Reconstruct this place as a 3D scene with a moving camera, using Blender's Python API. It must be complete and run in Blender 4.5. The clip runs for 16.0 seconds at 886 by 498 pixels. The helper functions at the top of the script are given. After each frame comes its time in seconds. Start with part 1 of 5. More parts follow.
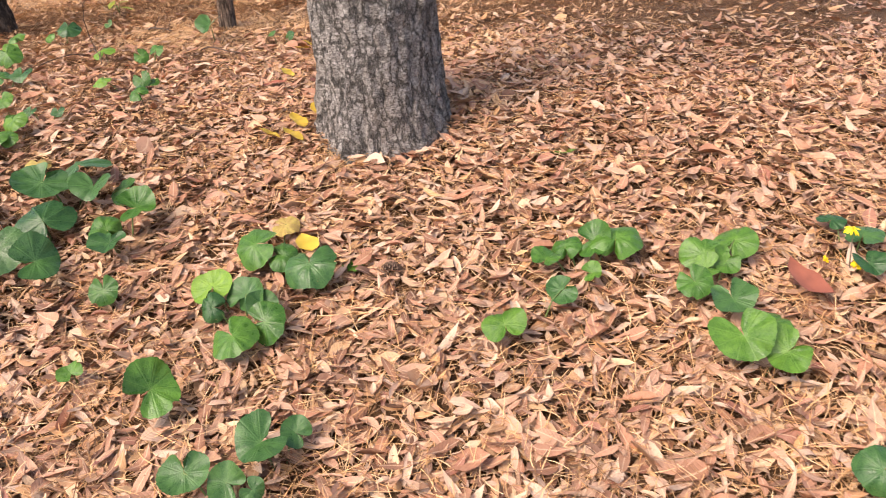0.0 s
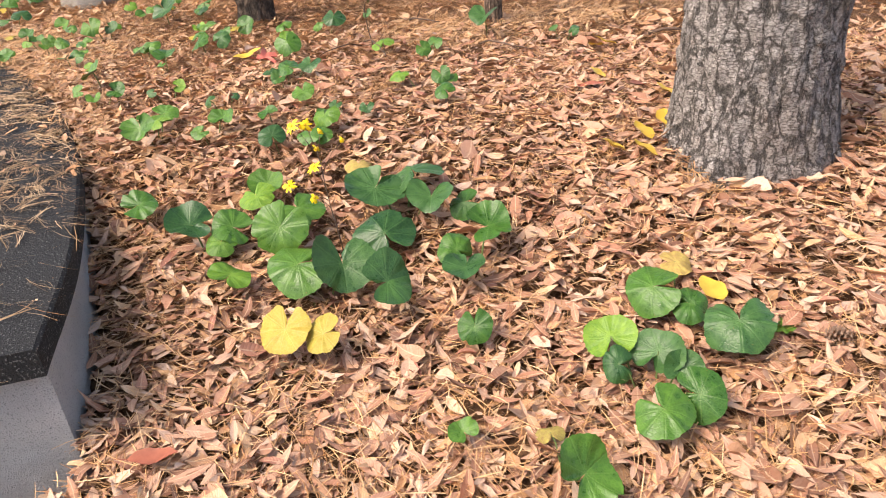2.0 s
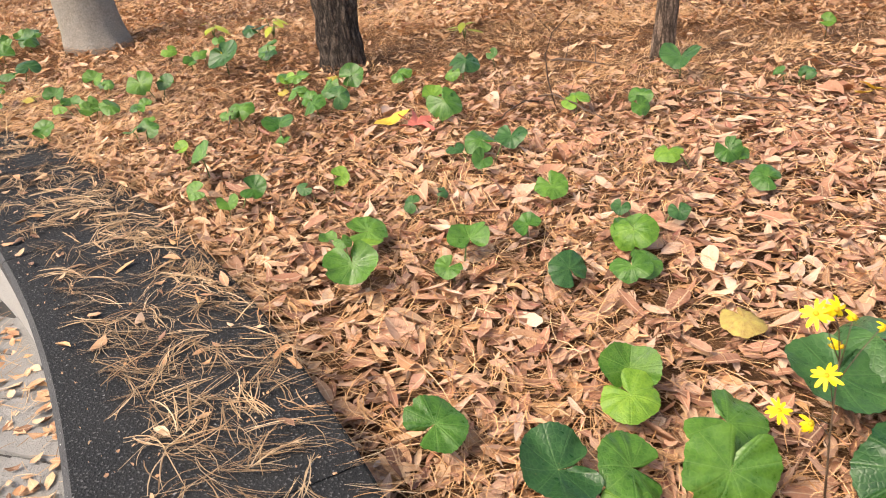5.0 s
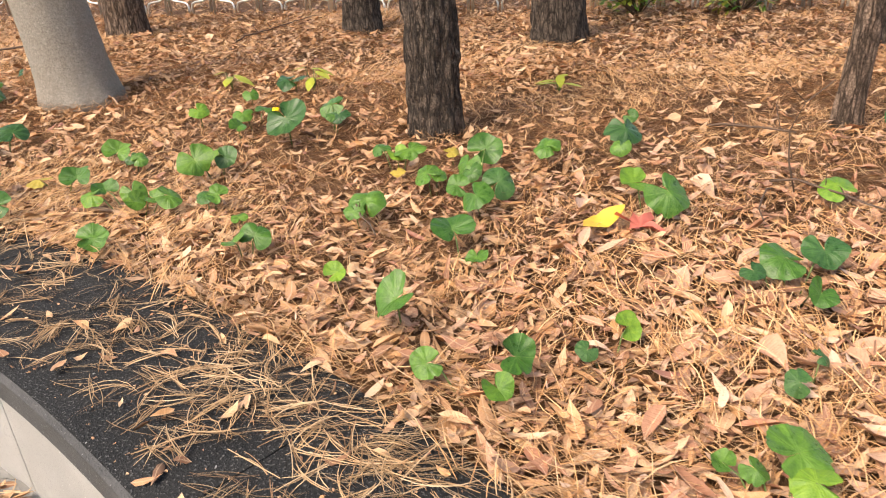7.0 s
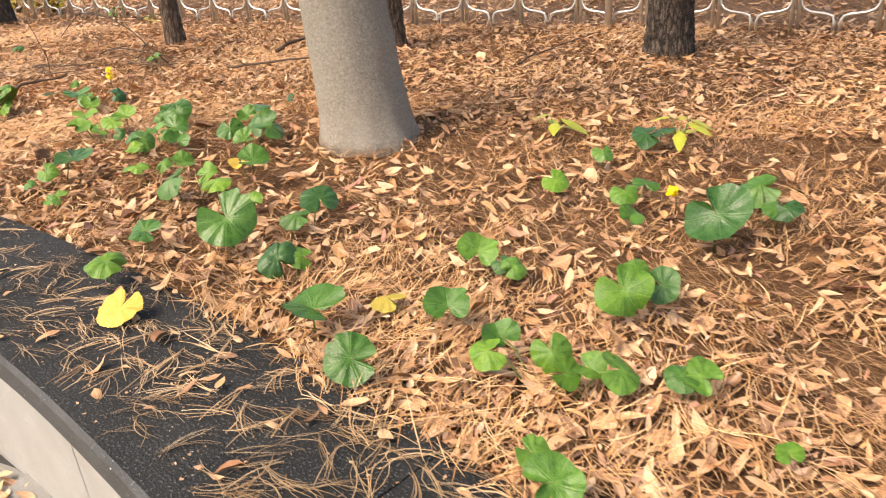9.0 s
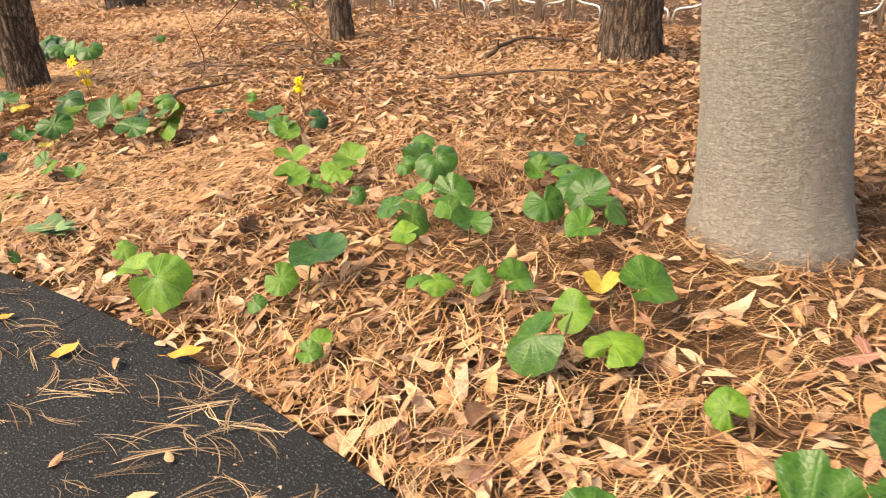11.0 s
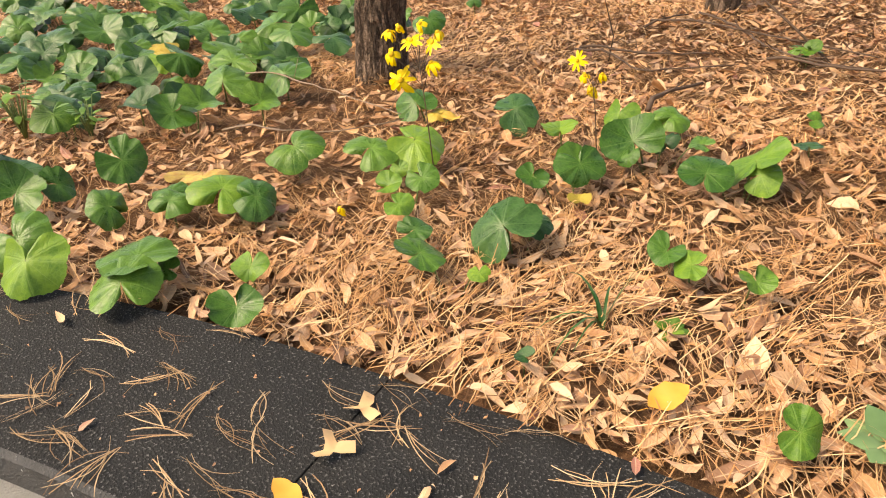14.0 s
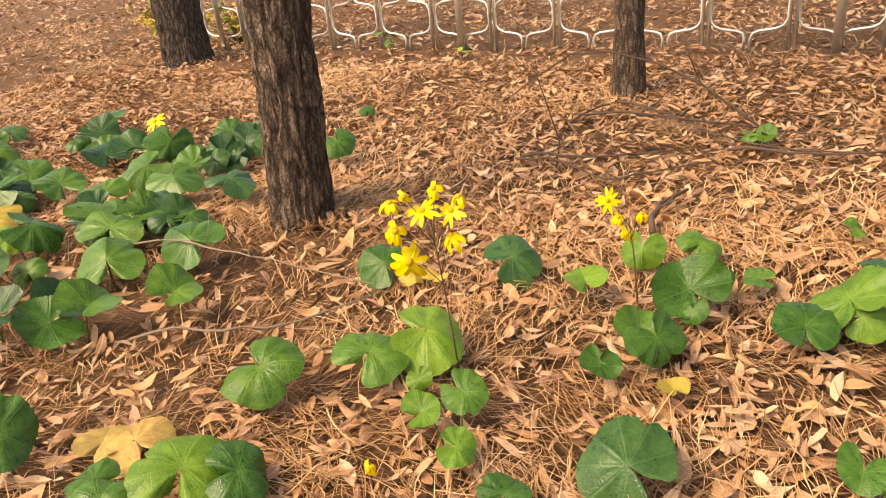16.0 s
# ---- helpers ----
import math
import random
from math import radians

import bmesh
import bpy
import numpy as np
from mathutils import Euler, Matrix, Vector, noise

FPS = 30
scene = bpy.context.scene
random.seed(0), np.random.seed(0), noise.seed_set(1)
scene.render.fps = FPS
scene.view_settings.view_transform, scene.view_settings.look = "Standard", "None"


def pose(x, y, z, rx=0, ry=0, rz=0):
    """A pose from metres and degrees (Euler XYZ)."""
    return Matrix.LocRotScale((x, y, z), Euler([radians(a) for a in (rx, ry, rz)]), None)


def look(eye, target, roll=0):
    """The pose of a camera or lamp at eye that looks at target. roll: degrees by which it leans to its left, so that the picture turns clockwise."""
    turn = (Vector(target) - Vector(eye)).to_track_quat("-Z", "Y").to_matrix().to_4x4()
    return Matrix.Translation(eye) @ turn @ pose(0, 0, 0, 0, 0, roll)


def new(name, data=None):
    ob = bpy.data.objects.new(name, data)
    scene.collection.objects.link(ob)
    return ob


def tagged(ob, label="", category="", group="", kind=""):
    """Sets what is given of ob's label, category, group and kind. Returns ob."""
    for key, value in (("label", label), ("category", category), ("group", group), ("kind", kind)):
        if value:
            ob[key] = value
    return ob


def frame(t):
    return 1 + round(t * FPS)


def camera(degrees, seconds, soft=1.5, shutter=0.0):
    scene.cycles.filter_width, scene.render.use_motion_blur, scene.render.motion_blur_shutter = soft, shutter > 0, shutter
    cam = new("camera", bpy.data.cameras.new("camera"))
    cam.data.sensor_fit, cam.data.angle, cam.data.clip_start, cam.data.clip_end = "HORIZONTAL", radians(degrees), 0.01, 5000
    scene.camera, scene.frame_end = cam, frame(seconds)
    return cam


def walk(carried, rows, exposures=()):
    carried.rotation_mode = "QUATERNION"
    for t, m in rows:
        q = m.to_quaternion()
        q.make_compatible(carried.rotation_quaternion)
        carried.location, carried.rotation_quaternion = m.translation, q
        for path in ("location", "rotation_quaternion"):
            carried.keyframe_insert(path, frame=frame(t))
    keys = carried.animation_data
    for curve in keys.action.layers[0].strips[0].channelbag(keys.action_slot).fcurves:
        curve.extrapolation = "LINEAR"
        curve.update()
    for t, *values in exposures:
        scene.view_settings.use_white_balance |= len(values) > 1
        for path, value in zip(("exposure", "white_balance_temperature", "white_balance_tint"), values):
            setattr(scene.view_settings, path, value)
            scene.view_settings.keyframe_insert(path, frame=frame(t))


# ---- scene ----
cam = camera(62.9, 16.0, soft=1.0, shutter=0.12)
PATH = [
    (0, (0.748, 0.684, 0.935), (0.364, 2.4, -0.018), -3.3),
    (0.5, (0.563, 0.79, 0.933), (0.024, 2.468, -0.013), -2.2),
    (1, (0.343, 0.845, 0.947), (-0.31, 2.492, 0.019), -2.1),
    (1.5, (0.103, 0.817, 0.898), (-0.588, 2.447, -0.034), -3.4),
    (2, (-0.103, 0.876, 0.89), (-0.838, 2.48, -0.052), -4.3),
    (2.5, (-0.328, 1.026, 0.904), (-1.115, 2.601, -0.043), -5.3),
    (3, (-0.556, 1.091, 0.897), (-1.375, 2.653, -0.046), -6.5),
    (3.2, (-0.665, 1.094, 0.892), (-1.479, 2.66, -0.049), -6.9),
    (5.3, (-1.694, 1.537, 0.905), (-2.26, 3.226, -0.005), -4.5),
    (5.5, (-1.812, 1.58, 0.911), (-2.356, 3.279, 0.006), -4.2),
    (6, (-2.144, 1.756, 0.912), (-2.622, 3.492, 0.042), -3.9),
    (6.5, (-2.472, 1.894, 0.91), (-2.864, 3.664, 0.067), -4.0),
    (7, (-2.7, 2.058, 0.909), (-3.08, 3.825, 0.053), -3.4),
    (7.5, (-2.907, 2.351, 0.947), (-3.35, 4.102, 0.089), -2.7),
    (8, (-3.157, 2.533, 0.934), (-3.688, 4.269, 0.094), -3.0),
    (8.5, (-3.514, 2.665, 0.928), (-4.162, 4.363, 0.093), -3.6),
    (9, (-3.892, 2.882, 0.939), (-4.668, 4.526, 0.107), -4.0),
    (9.2, (-4.052, 2.973, 0.963), (-4.869, 4.596, 0.126), -4.0),
    (11.3, (-5.663, 3.745, 0.889), (-6.663, 5.253, 0.037), -3.1),
    (11.5, (-5.812, 3.776, 0.9), (-6.864, 5.248, 0.048), -3.1),
    (12, (-6.285, 3.882, 0.88), (-7.471, 5.243, 0.018), -3.3),
    (12.5, (-6.69, 3.879, 0.901), (-7.937, 5.176, 0.027), -3.4),
    (13, (-7.026, 3.795, 0.903), (-8.262, 5.077, -0.008), -3.1),
    (13.5, (-7.412, 3.796, 0.892), (-8.609, 5.089, -0.055), -2.8),
    (14, (-7.714, 3.751, 0.916), (-8.799, 5.128, -0.046), -3.0),
    (14.5, (-7.905, 3.766, 0.885), (-8.834, 5.256, -0.073), -3.9),
    (15, (-8.166, 3.96, 0.941), (-9.058, 5.5, 0.029), -5.2),
    (15.5, (-8.322, 4.066, 0.964), (-9.143, 5.675, 0.106), -6.3),
    (16, (-8.45, 4.083, 0.992), (-9.2, 5.748, 0.176), -5.6),
]
EXPOSURES = [(0, 1.1, 6950, 16), (3, 1.27, 7000, 14), (6.5, 1.14, 7250, 13), (9, 1.31, 7600, 12), (12, 1.19, 8300, 12), (14.5, 1.1, 8500, 12), (16, 1.0, 8900, 16)]
walk(cam, [(t, look(eye, target, roll)) for t, eye, target, roll in PATH], EXPOSURES)

# ---- light ----
SUN_FROM = Vector((-0.62, -0.72, 0.0)).normalized()
SUN_HEIGHT = radians(51)
world = bpy.data.worlds.new("world")
scene.world = world
world.use_nodes = True
wn = world.node_tree
sky = wn.nodes.new("ShaderNodeTexSky")
sky.sky_type = "NISHITA"
sky.sun_disc = False
sky.sun_elevation = SUN_HEIGHT
sky.sun_rotation = math.atan2(SUN_FROM.x, SUN_FROM.y)
sky.dust_density = 3.0
wn.links.new(sky.outputs[0], wn.nodes["Background"].inputs[0])
wn.nodes["Background"].inputs[1].default_value = 0.15
sun_data = bpy.data.lights.new("sun", "SUN")
sun_data.energy = 1.7
sun_data.angle = radians(27.0)
sun_data.color = (1.0, 0.92, 0.80)
sun = new("sun", sun_data)
sun_dir = SUN_FROM * math.cos(SUN_HEIGHT) + Vector((0, 0, math.sin(SUN_HEIGHT)))
sun.matrix_world = look(sun_dir * 30, (0, 0, 0))


# ---- materials ----
def mat(name, rough=0.8, metal=0.0):
    m = bpy.data.materials.new(name)
    m.use_nodes = True
    b = m.node_tree.nodes["Principled BSDF"]
    b.inputs["Roughness"].default_value = rough
    b.inputs["Metallic"].default_value = metal
    b.inputs["Specular IOR Level"].default_value = 0.35
    return m, m.node_tree, b


def node(nt, kind, **kw):
    n = nt.nodes.new(kind)
    for k, v in kw.items():
        n.inputs[k.replace("_", " ")].default_value = v
    return n


def noise_at(nt, scale, detail=6.0, rough=0.6, stretch=None, space="Object"):
    tc = nt.nodes.new("ShaderNodeTexCoord")
    mp = nt.nodes.new("ShaderNodeMapping")
    if stretch:
        mp.inputs["Scale"].default_value = stretch
    nt.links.new(tc.outputs[space], mp.inputs[0])
    n = node(nt, "ShaderNodeTexNoise", Scale=scale, Detail=detail, Roughness=rough)
    nt.links.new(mp.outputs[0], n.inputs["Vector"])
    return n.outputs["Fac"]


def ramp(nt, fac, stops, interp="LINEAR"):
    r = nt.nodes.new("ShaderNodeValToRGB")
    r.color_ramp.interpolation = interp
    el = r.color_ramp.elements
    while len(el) < len(stops):
        el.new(0.5)
    for e, (p, c) in zip(el, stops):
        e.position = p
        e.color = (*c, 1)
    nt.links.new(fac, r.inputs[0])
    return r.outputs[0]


def mix(nt, fac, a, b, blend="MIX"):
    n = nt.nodes.new("ShaderNodeMix")
    n.data_type = "RGBA"
    n.blend_type = blend
    if isinstance(fac, (int, float)):
        n.inputs[0].default_value = fac
    else:
        nt.links.new(fac, n.inputs[0])
    for sock, v in ((n.inputs[6], a), (n.inputs[7], b)):
        if isinstance(v, tuple):
            sock.default_value = (*v, 1)
        else:
            nt.links.new(v, sock)
    return n.outputs[2]


def bump(nt, bsdf, height, strength=0.5, dist=0.01):
    n = node(nt, "ShaderNodeBump", Strength=strength, Distance=dist)
    nt.links.new(height, n.inputs["Height"])
    nt.links.new(n.outputs[0], bsdf.inputs["Normal"])


def colour(nt, bsdf, sock):
    nt.links.new(sock, bsdf.inputs["Base Color"])


def make_soil():
    """Rotted needles under the litter: fine streaks crossing each other, the shade of the gaps between painted in dark.
    """
    m, nt, b = mat("needle_litter", 0.9)
    big = noise_at(nt, 1.3, 4)
    mid = noise_at(nt, 45, 8, 0.75)
    one = noise_at(nt, 90, 6, 0.8, (1, 6, 1))
    two = noise_at(nt, 80, 6, 0.8, (5, 1.3, 1))
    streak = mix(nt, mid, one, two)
    # the near-black stops put the shade of the litter's gaps into the colour
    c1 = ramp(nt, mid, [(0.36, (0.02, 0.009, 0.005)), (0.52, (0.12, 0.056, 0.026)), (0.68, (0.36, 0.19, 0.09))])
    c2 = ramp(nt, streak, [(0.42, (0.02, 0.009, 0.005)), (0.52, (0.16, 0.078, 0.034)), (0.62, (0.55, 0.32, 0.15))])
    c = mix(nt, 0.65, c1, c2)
    c = mix(nt, big, c, mix(nt, 0.3, c, (0.42, 0.22, 0.10)))
    colour(nt, b, c)
    bump(nt, b, streak, 0.9, 0.02)
    return m


def make_island(name, stops, rough=0.7, vary=0.15, veined=False):
    """A litter material: one colour for each loose piece, with mottling, a paler midrib and blotches of decay."""
    m, nt, b = mat(name, rough)
    geo = nt.nodes.new("ShaderNodeNewGeometry")
    c = ramp(nt, geo.outputs["Random Per Island"], stops)
    n = noise_at(nt, 60, 5)
    c = mix(nt, vary, c, ramp(nt, n, [(0.3, (0.12, 0.06, 0.03)), (0.7, (0.75, 0.55, 0.36))]))
    h = n
    if veined:
        blot = noise_at(nt, 140, 4, 0.7)
        c = mix(nt, ramp(nt, blot, [(0.54, (0, 0, 0)), (0.72, (0.45, 0.45, 0.45))]), c, (0.20, 0.09, 0.045))
        uvn = nt.nodes.new("ShaderNodeUVMap")
        sep = nt.nodes.new("ShaderNodeSeparateXYZ")
        nt.links.new(uvn.outputs[0], sep.inputs[0])
        off = nt.nodes.new("ShaderNodeMath")
        off.operation = "ABSOLUTE"
        nt.links.new(sep.outputs[1], off.inputs[0])
        rib = ramp(nt, off.outputs[0], [(0.0, (1, 1, 1)), (0.14, (0, 0, 0))])
        c = mix(nt, mix(nt, 0.55, (0, 0, 0), rib), c, (0.70, 0.52, 0.34))
        wave = nt.nodes.new("ShaderNodeMath")
        wave.operation = "MULTIPLY_ADD"
        nt.links.new(sep.outputs[0], wave.inputs[0])
        wave.inputs[1].default_value = 60.0
        sl = nt.nodes.new("ShaderNodeMath")
        sl.operation = "MULTIPLY"
        nt.links.new(off.outputs[0], sl.inputs[0])
        sl.inputs[1].default_value = -9.0
        nt.links.new(sl.outputs[0], wave.inputs[2])
        sn = nt.nodes.new("ShaderNodeMath")
        sn.operation = "SINE"
        nt.links.new(wave.outputs[0], sn.inputs[0])
        h = mix(nt, 0.5, n, mix(nt, 0.5, rib, ramp(nt, sn.outputs[0], [(0.0, (0, 0, 0)), (1.0, (1, 1, 1))])))
    colour(nt, b, c)
    bump(nt, b, h, 0.45, 0.004)
    return m


def make_granite(name, dark, light, speck, rough, speck_scale=220, lo=0.62):
    m, nt, b = mat(name, rough)
    n1 = noise_at(nt, speck_scale, 3, 0.6)
    n2 = noise_at(nt, 6, 6, 0.65)
    c = ramp(nt, n2, [(0.3, dark), (0.7, light)])
    s = ramp(nt, n1, [(lo, (0, 0, 0)), (lo + 0.06, (1, 1, 1))])
    c = mix(nt, s, c, speck)
    chip = noise_at(nt, speck_scale * 0.35, 2, 0.5)
    c = mix(nt, ramp(nt, chip, [(0.735, (0, 0, 0)), (0.76, (1, 1, 1))]), c, tuple(min(0.7, v * 2.2) for v in speck))
    colour(nt, b, c)
    nt.links.new(ramp(nt, n2, [(0.3, (rough * 0.8,) * 3), (0.7, (min(1, rough * 1.3),) * 3)]), b.inputs["Roughness"])
    b.inputs["Specular IOR Level"].default_value = 0.22
    bump(nt, b, n1, 1.0, 0.008)
    return m


def make_bark(name, deep, mid, high, scale=16.0, stretch=(1, 1, 0.28), patch=(0.3, 0.27, 0.22), crack=0.16, relief=0.02, depth=0.6, flake=0.0):
    """Plated bark: uneven cells drawn out along the trunk with dark cracks between, broken across into fine flakes."""
    m, nt, b = mat(name, 0.92)
    tc = nt.nodes.new("ShaderNodeTexCoord")

    def cells(size, pull, bend):
        mp = nt.nodes.new("ShaderNodeMapping")
        mp.inputs["Scale"].default_value = pull
        nt.links.new(tc.outputs["Object"], mp.inputs[0])
        warp = node(nt, "ShaderNodeTexNoise", Scale=size * 0.8, Detail=6.0, Roughness=0.7)
        nt.links.new(mp.outputs[0], warp.inputs["Vector"])
        wm = nt.nodes.new("ShaderNodeVectorMath")
        wm.operation = "MULTIPLY_ADD"
        nt.links.new(warp.outputs["Color"], wm.inputs[0])
        wm.inputs[1].default_value = (bend / size,) * 3
        nt.links.new(mp.outputs[0], wm.inputs[2])
        vo = node(nt, "ShaderNodeTexVoronoi", Scale=size)
        vo.feature = "DISTANCE_TO_EDGE"
        nt.links.new(wm.outputs[0], vo.inputs["Vector"])
        return vo.outputs["Distance"]

    n1 = noise_at(nt, scale * 1.3, 8, 0.72, stretch)
    n2 = noise_at(nt, 110, 8, 0.8, (1, 1, 0.7))
    n3 = noise_at(nt, 2.5, 4)
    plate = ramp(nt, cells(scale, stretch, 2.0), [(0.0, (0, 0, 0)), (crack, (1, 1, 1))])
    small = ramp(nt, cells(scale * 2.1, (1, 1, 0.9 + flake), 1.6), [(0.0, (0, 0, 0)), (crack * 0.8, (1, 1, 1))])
    c = ramp(nt, n1, [(0.34, mid), (0.62, high)])
    c = mix(nt, 0.6, c, ramp(nt, n2, [(0.38, deep), (0.5, mid), (0.62, high)]))
    c = mix(nt, ramp(nt, n3, [(0.48, (0, 0, 0)), (0.72, (0.55, 0.55, 0.55))]), c, patch)
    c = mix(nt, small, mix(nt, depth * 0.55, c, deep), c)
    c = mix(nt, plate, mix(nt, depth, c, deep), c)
    colour(nt, b, c)
    h = mix(nt, 0.35, mix(nt, 0.3, plate, small), mix(nt, 0.5, n1, n2))
    bump(nt, b, h, 1.0, relief)
    return m


def make_leaf(name, a, c_, vein, rough=0.3):
    """Glossy leaf blade: veins fanning from the stalk's joint, a fine net between them, mottling, a tint of its own for each leaf."""
    m, nt, b = mat(name, rough)
    b.inputs["Specular IOR Level"].default_value = 0.32
    info = nt.nodes.new("ShaderNodeObjectInfo")
    n = noise_at(nt, 5, 6, 0.65)
    c = mix(nt, ramp(nt, n, [(0.35, (0, 0, 0)), (0.65, (1, 1, 1))]), a, c_)
    hsv = node(nt, "ShaderNodeHueSaturation")
    mr = node(nt, "ShaderNodeMapRange", To_Min=0.68, To_Max=1.3)
    nt.links.new(info.outputs["Random"], mr.inputs[0])
    nt.links.new(mr.outputs[0], hsv.inputs["Value"])
    mh = node(nt, "ShaderNodeMapRange", To_Min=0.515, To_Max=0.485)
    nt.links.new(info.outputs["Random"], mh.inputs[0])
    nt.links.new(mh.outputs[0], hsv.inputs["Hue"])
    nt.links.new(c, hsv.inputs["Color"])
    c = hsv.outputs[0]

    def calc(op, p, q=0.0):
        k = nt.nodes.new("ShaderNodeMath")
        k.operation = op
        for sock, val in zip(k.inputs, (p, q)):
            if isinstance(val, (int, float)):
                sock.default_value = val
            else:
                nt.links.new(val, sock)
        return k.outputs[0]

    tc = nt.nodes.new("ShaderNodeTexCoord")
    sep = nt.nodes.new("ShaderNodeSeparateXYZ")
    nt.links.new(tc.outputs["Object"], sep.inputs[0])
    x, y = sep.outputs[0], calc("ADD", sep.outputs[1], 0.14)
    th = calc("ARCTAN2", x, y)
    rad = calc("SQRT", calc("ADD", calc("MULTIPLY", x, x), calc("MULTIPLY", y, y)))
    away = calc("MULTIPLY", calc("ABSOLUTE", calc("SINE", calc("MULTIPLY", th, 4.5))), rad)
    v = ramp(nt, away, [(0.0, (0.4, 0.4, 0.4)), (0.035, (0, 0, 0))])
    vo = node(nt, "ShaderNodeTexVoronoi", Scale=15.0)
    vo.feature = "DISTANCE_TO_EDGE"
    nt.links.new(tc.outputs["Object"], vo.inputs["Vector"])
    net = ramp(nt, vo.outputs["Distance"], [(0.0, (0, 0, 0)), (0.18, (1, 1, 1))])
    c = mix(nt, v, c, vein)
    c = mix(nt, net, mix(nt, 0.14, c, vein), c)
    spots = noise_at(nt, 16, 3, 0.5)
    c = mix(nt, ramp(nt, spots, [(0.72, (0, 0, 0)), (0.77, (0.5, 0.5, 0.5))]), c, (0.22, 0.15, 0.04))
    colour(nt, b, c)
    dip = mix(nt, 0.5, ramp(nt, away, [(0.0, (0, 0, 0)), (0.10, (1, 1, 1))]), mix(nt, 0.5, net, n))
    bump(nt, b, dip, 0.3, 0.005)
    nt.links.new(ramp(nt, n, [(0.3, (rough * 0.75,) * 3), (0.7, (rough * 1.5,) * 3)]), b.inputs["Roughness"])
    return m


def plain(name, rgb, rough=0.6, metal=0.0, vary=0.2, scale=30):
    m, nt, b = mat(name, rough, metal)
    n = noise_at(nt, scale, 5)
    c = mix(nt, n, tuple(v * (1 - vary) for v in rgb), tuple(min(1, v * (1 + vary)) for v in rgb))
    colour(nt, b, c)
    bump(nt, b, n, 0.2, 0.003)
    return m


SOIL = make_soil()
LITTER_LEAF = make_island("fallen_leaf", [(0.0, (0.118, 0.0512, 0.0279)), (0.12, (0.333, 0.158, 0.0791)), (0.28, (0.549, 0.307, 0.158)), (0.45, (0.617, 0.391, 0.223)), (0.6, (0.725, 0.502, 0.326)), (0.7, (0.51, 0.251, 0.121)), (0.84, (0.588, 0.316, 0.13)), (0.93, (0.647, 0.428, 0.251)), (1.0, (0.314, 0.121, 0.093))], 0.55, 0.12, True)
LITTER_PINK = make_island("pinkish_fallen_leaf", [(0.0, (0.108, 0.0416, 0.0248)), (0.14, (0.303, 0.129, 0.0703)), (0.3, (0.446, 0.242, 0.149)), (0.46, (0.536, 0.333, 0.223)), (0.58, (0.625, 0.432, 0.314)), (0.68, (0.465, 0.258, 0.165)), (0.82, (0.375, 0.158, 0.0868)), (0.92, (0.5, 0.274, 0.174)), (1.0, (0.268, 0.0873, 0.0579))], 0.6, 0.12, True)
NEEDLE = make_island("pine_needle", [(0.0, (0.132, 0.0532, 0.0198)), (0.2, (0.479, 0.228, 0.084)), (0.6, (0.713, 0.401, 0.173)), (1.0, (0.836, 0.561, 0.306))], 0.55, 0.1)
NEEDLE_PALE = make_island("dry_needle", [(0.0, (0.176, 0.0936, 0.0429)), (0.35, (0.368, 0.226, 0.109)), (0.7, (0.496, 0.335, 0.179)), (1.0, (0.608, 0.452, 0.281))], 0.6, 0.1)
GRANITE = make_granite("black_granite", (0.008, 0.0085, 0.009), (0.030, 0.030, 0.030), (0.13, 0.13, 0.126), 0.75, 170, 0.58)
GRANITE_EDGE = make_granite("weathered_granite_edge", (0.05, 0.05, 0.05), (0.10, 0.10, 0.10), (0.22, 0.22, 0.22), 0.7, 160, 0.64)
WALL_STONE = make_granite("pale_granite", (0.38, 0.37, 0.345), (0.48, 0.47, 0.445), (0.32, 0.31, 0.30), 0.7, 260, 0.6)
END_STONE = make_granite("grey_granite", (0.36, 0.35, 0.33), (0.48, 0.47, 0.45), (0.2, 0.2, 0.2), 0.75, 260, 0.58)
PAVER = make_granite("grey_paver", (0.22, 0.215, 0.2), (0.34, 0.33, 0.31), (0.15, 0.15, 0.15), 0.85, 200, 0.6)
JOINT = plain("dark_joint", (0.05, 0.048, 0.045), 0.9)
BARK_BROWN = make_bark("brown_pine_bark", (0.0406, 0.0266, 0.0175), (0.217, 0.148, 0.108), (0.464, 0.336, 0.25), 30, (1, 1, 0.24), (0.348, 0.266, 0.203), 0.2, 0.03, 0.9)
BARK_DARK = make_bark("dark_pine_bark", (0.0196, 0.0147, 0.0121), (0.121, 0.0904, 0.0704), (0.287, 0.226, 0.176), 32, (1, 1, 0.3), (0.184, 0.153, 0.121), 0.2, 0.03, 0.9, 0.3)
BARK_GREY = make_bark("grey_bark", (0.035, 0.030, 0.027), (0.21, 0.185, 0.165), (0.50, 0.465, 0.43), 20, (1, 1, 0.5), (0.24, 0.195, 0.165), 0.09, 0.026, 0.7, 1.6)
BARK_PALE = make_bark("pale_smooth_bark", (0.14, 0.12, 0.10), (0.27, 0.245, 0.205), (0.44, 0.405, 0.35), 34, (1, 1, 1.8), (0.40, 0.37, 0.32), 0.25, 0.006, 0.2, 1.5)
STEEL = plain("galvanised_steel", (0.62, 0.60, 0.56), 0.35, 0.8, 0.15)
LEAF_D = make_leaf("deep_green_leaf", (0.0162, 0.0602, 0.0144), (0.0396, 0.109, 0.0252), (0.117, 0.207, 0.0675))
LEAF_G = make_leaf("green_leaf", (0.0288, 0.0914, 0.0104), (0.0694, 0.169, 0.019), (0.161, 0.262, 0.0712))
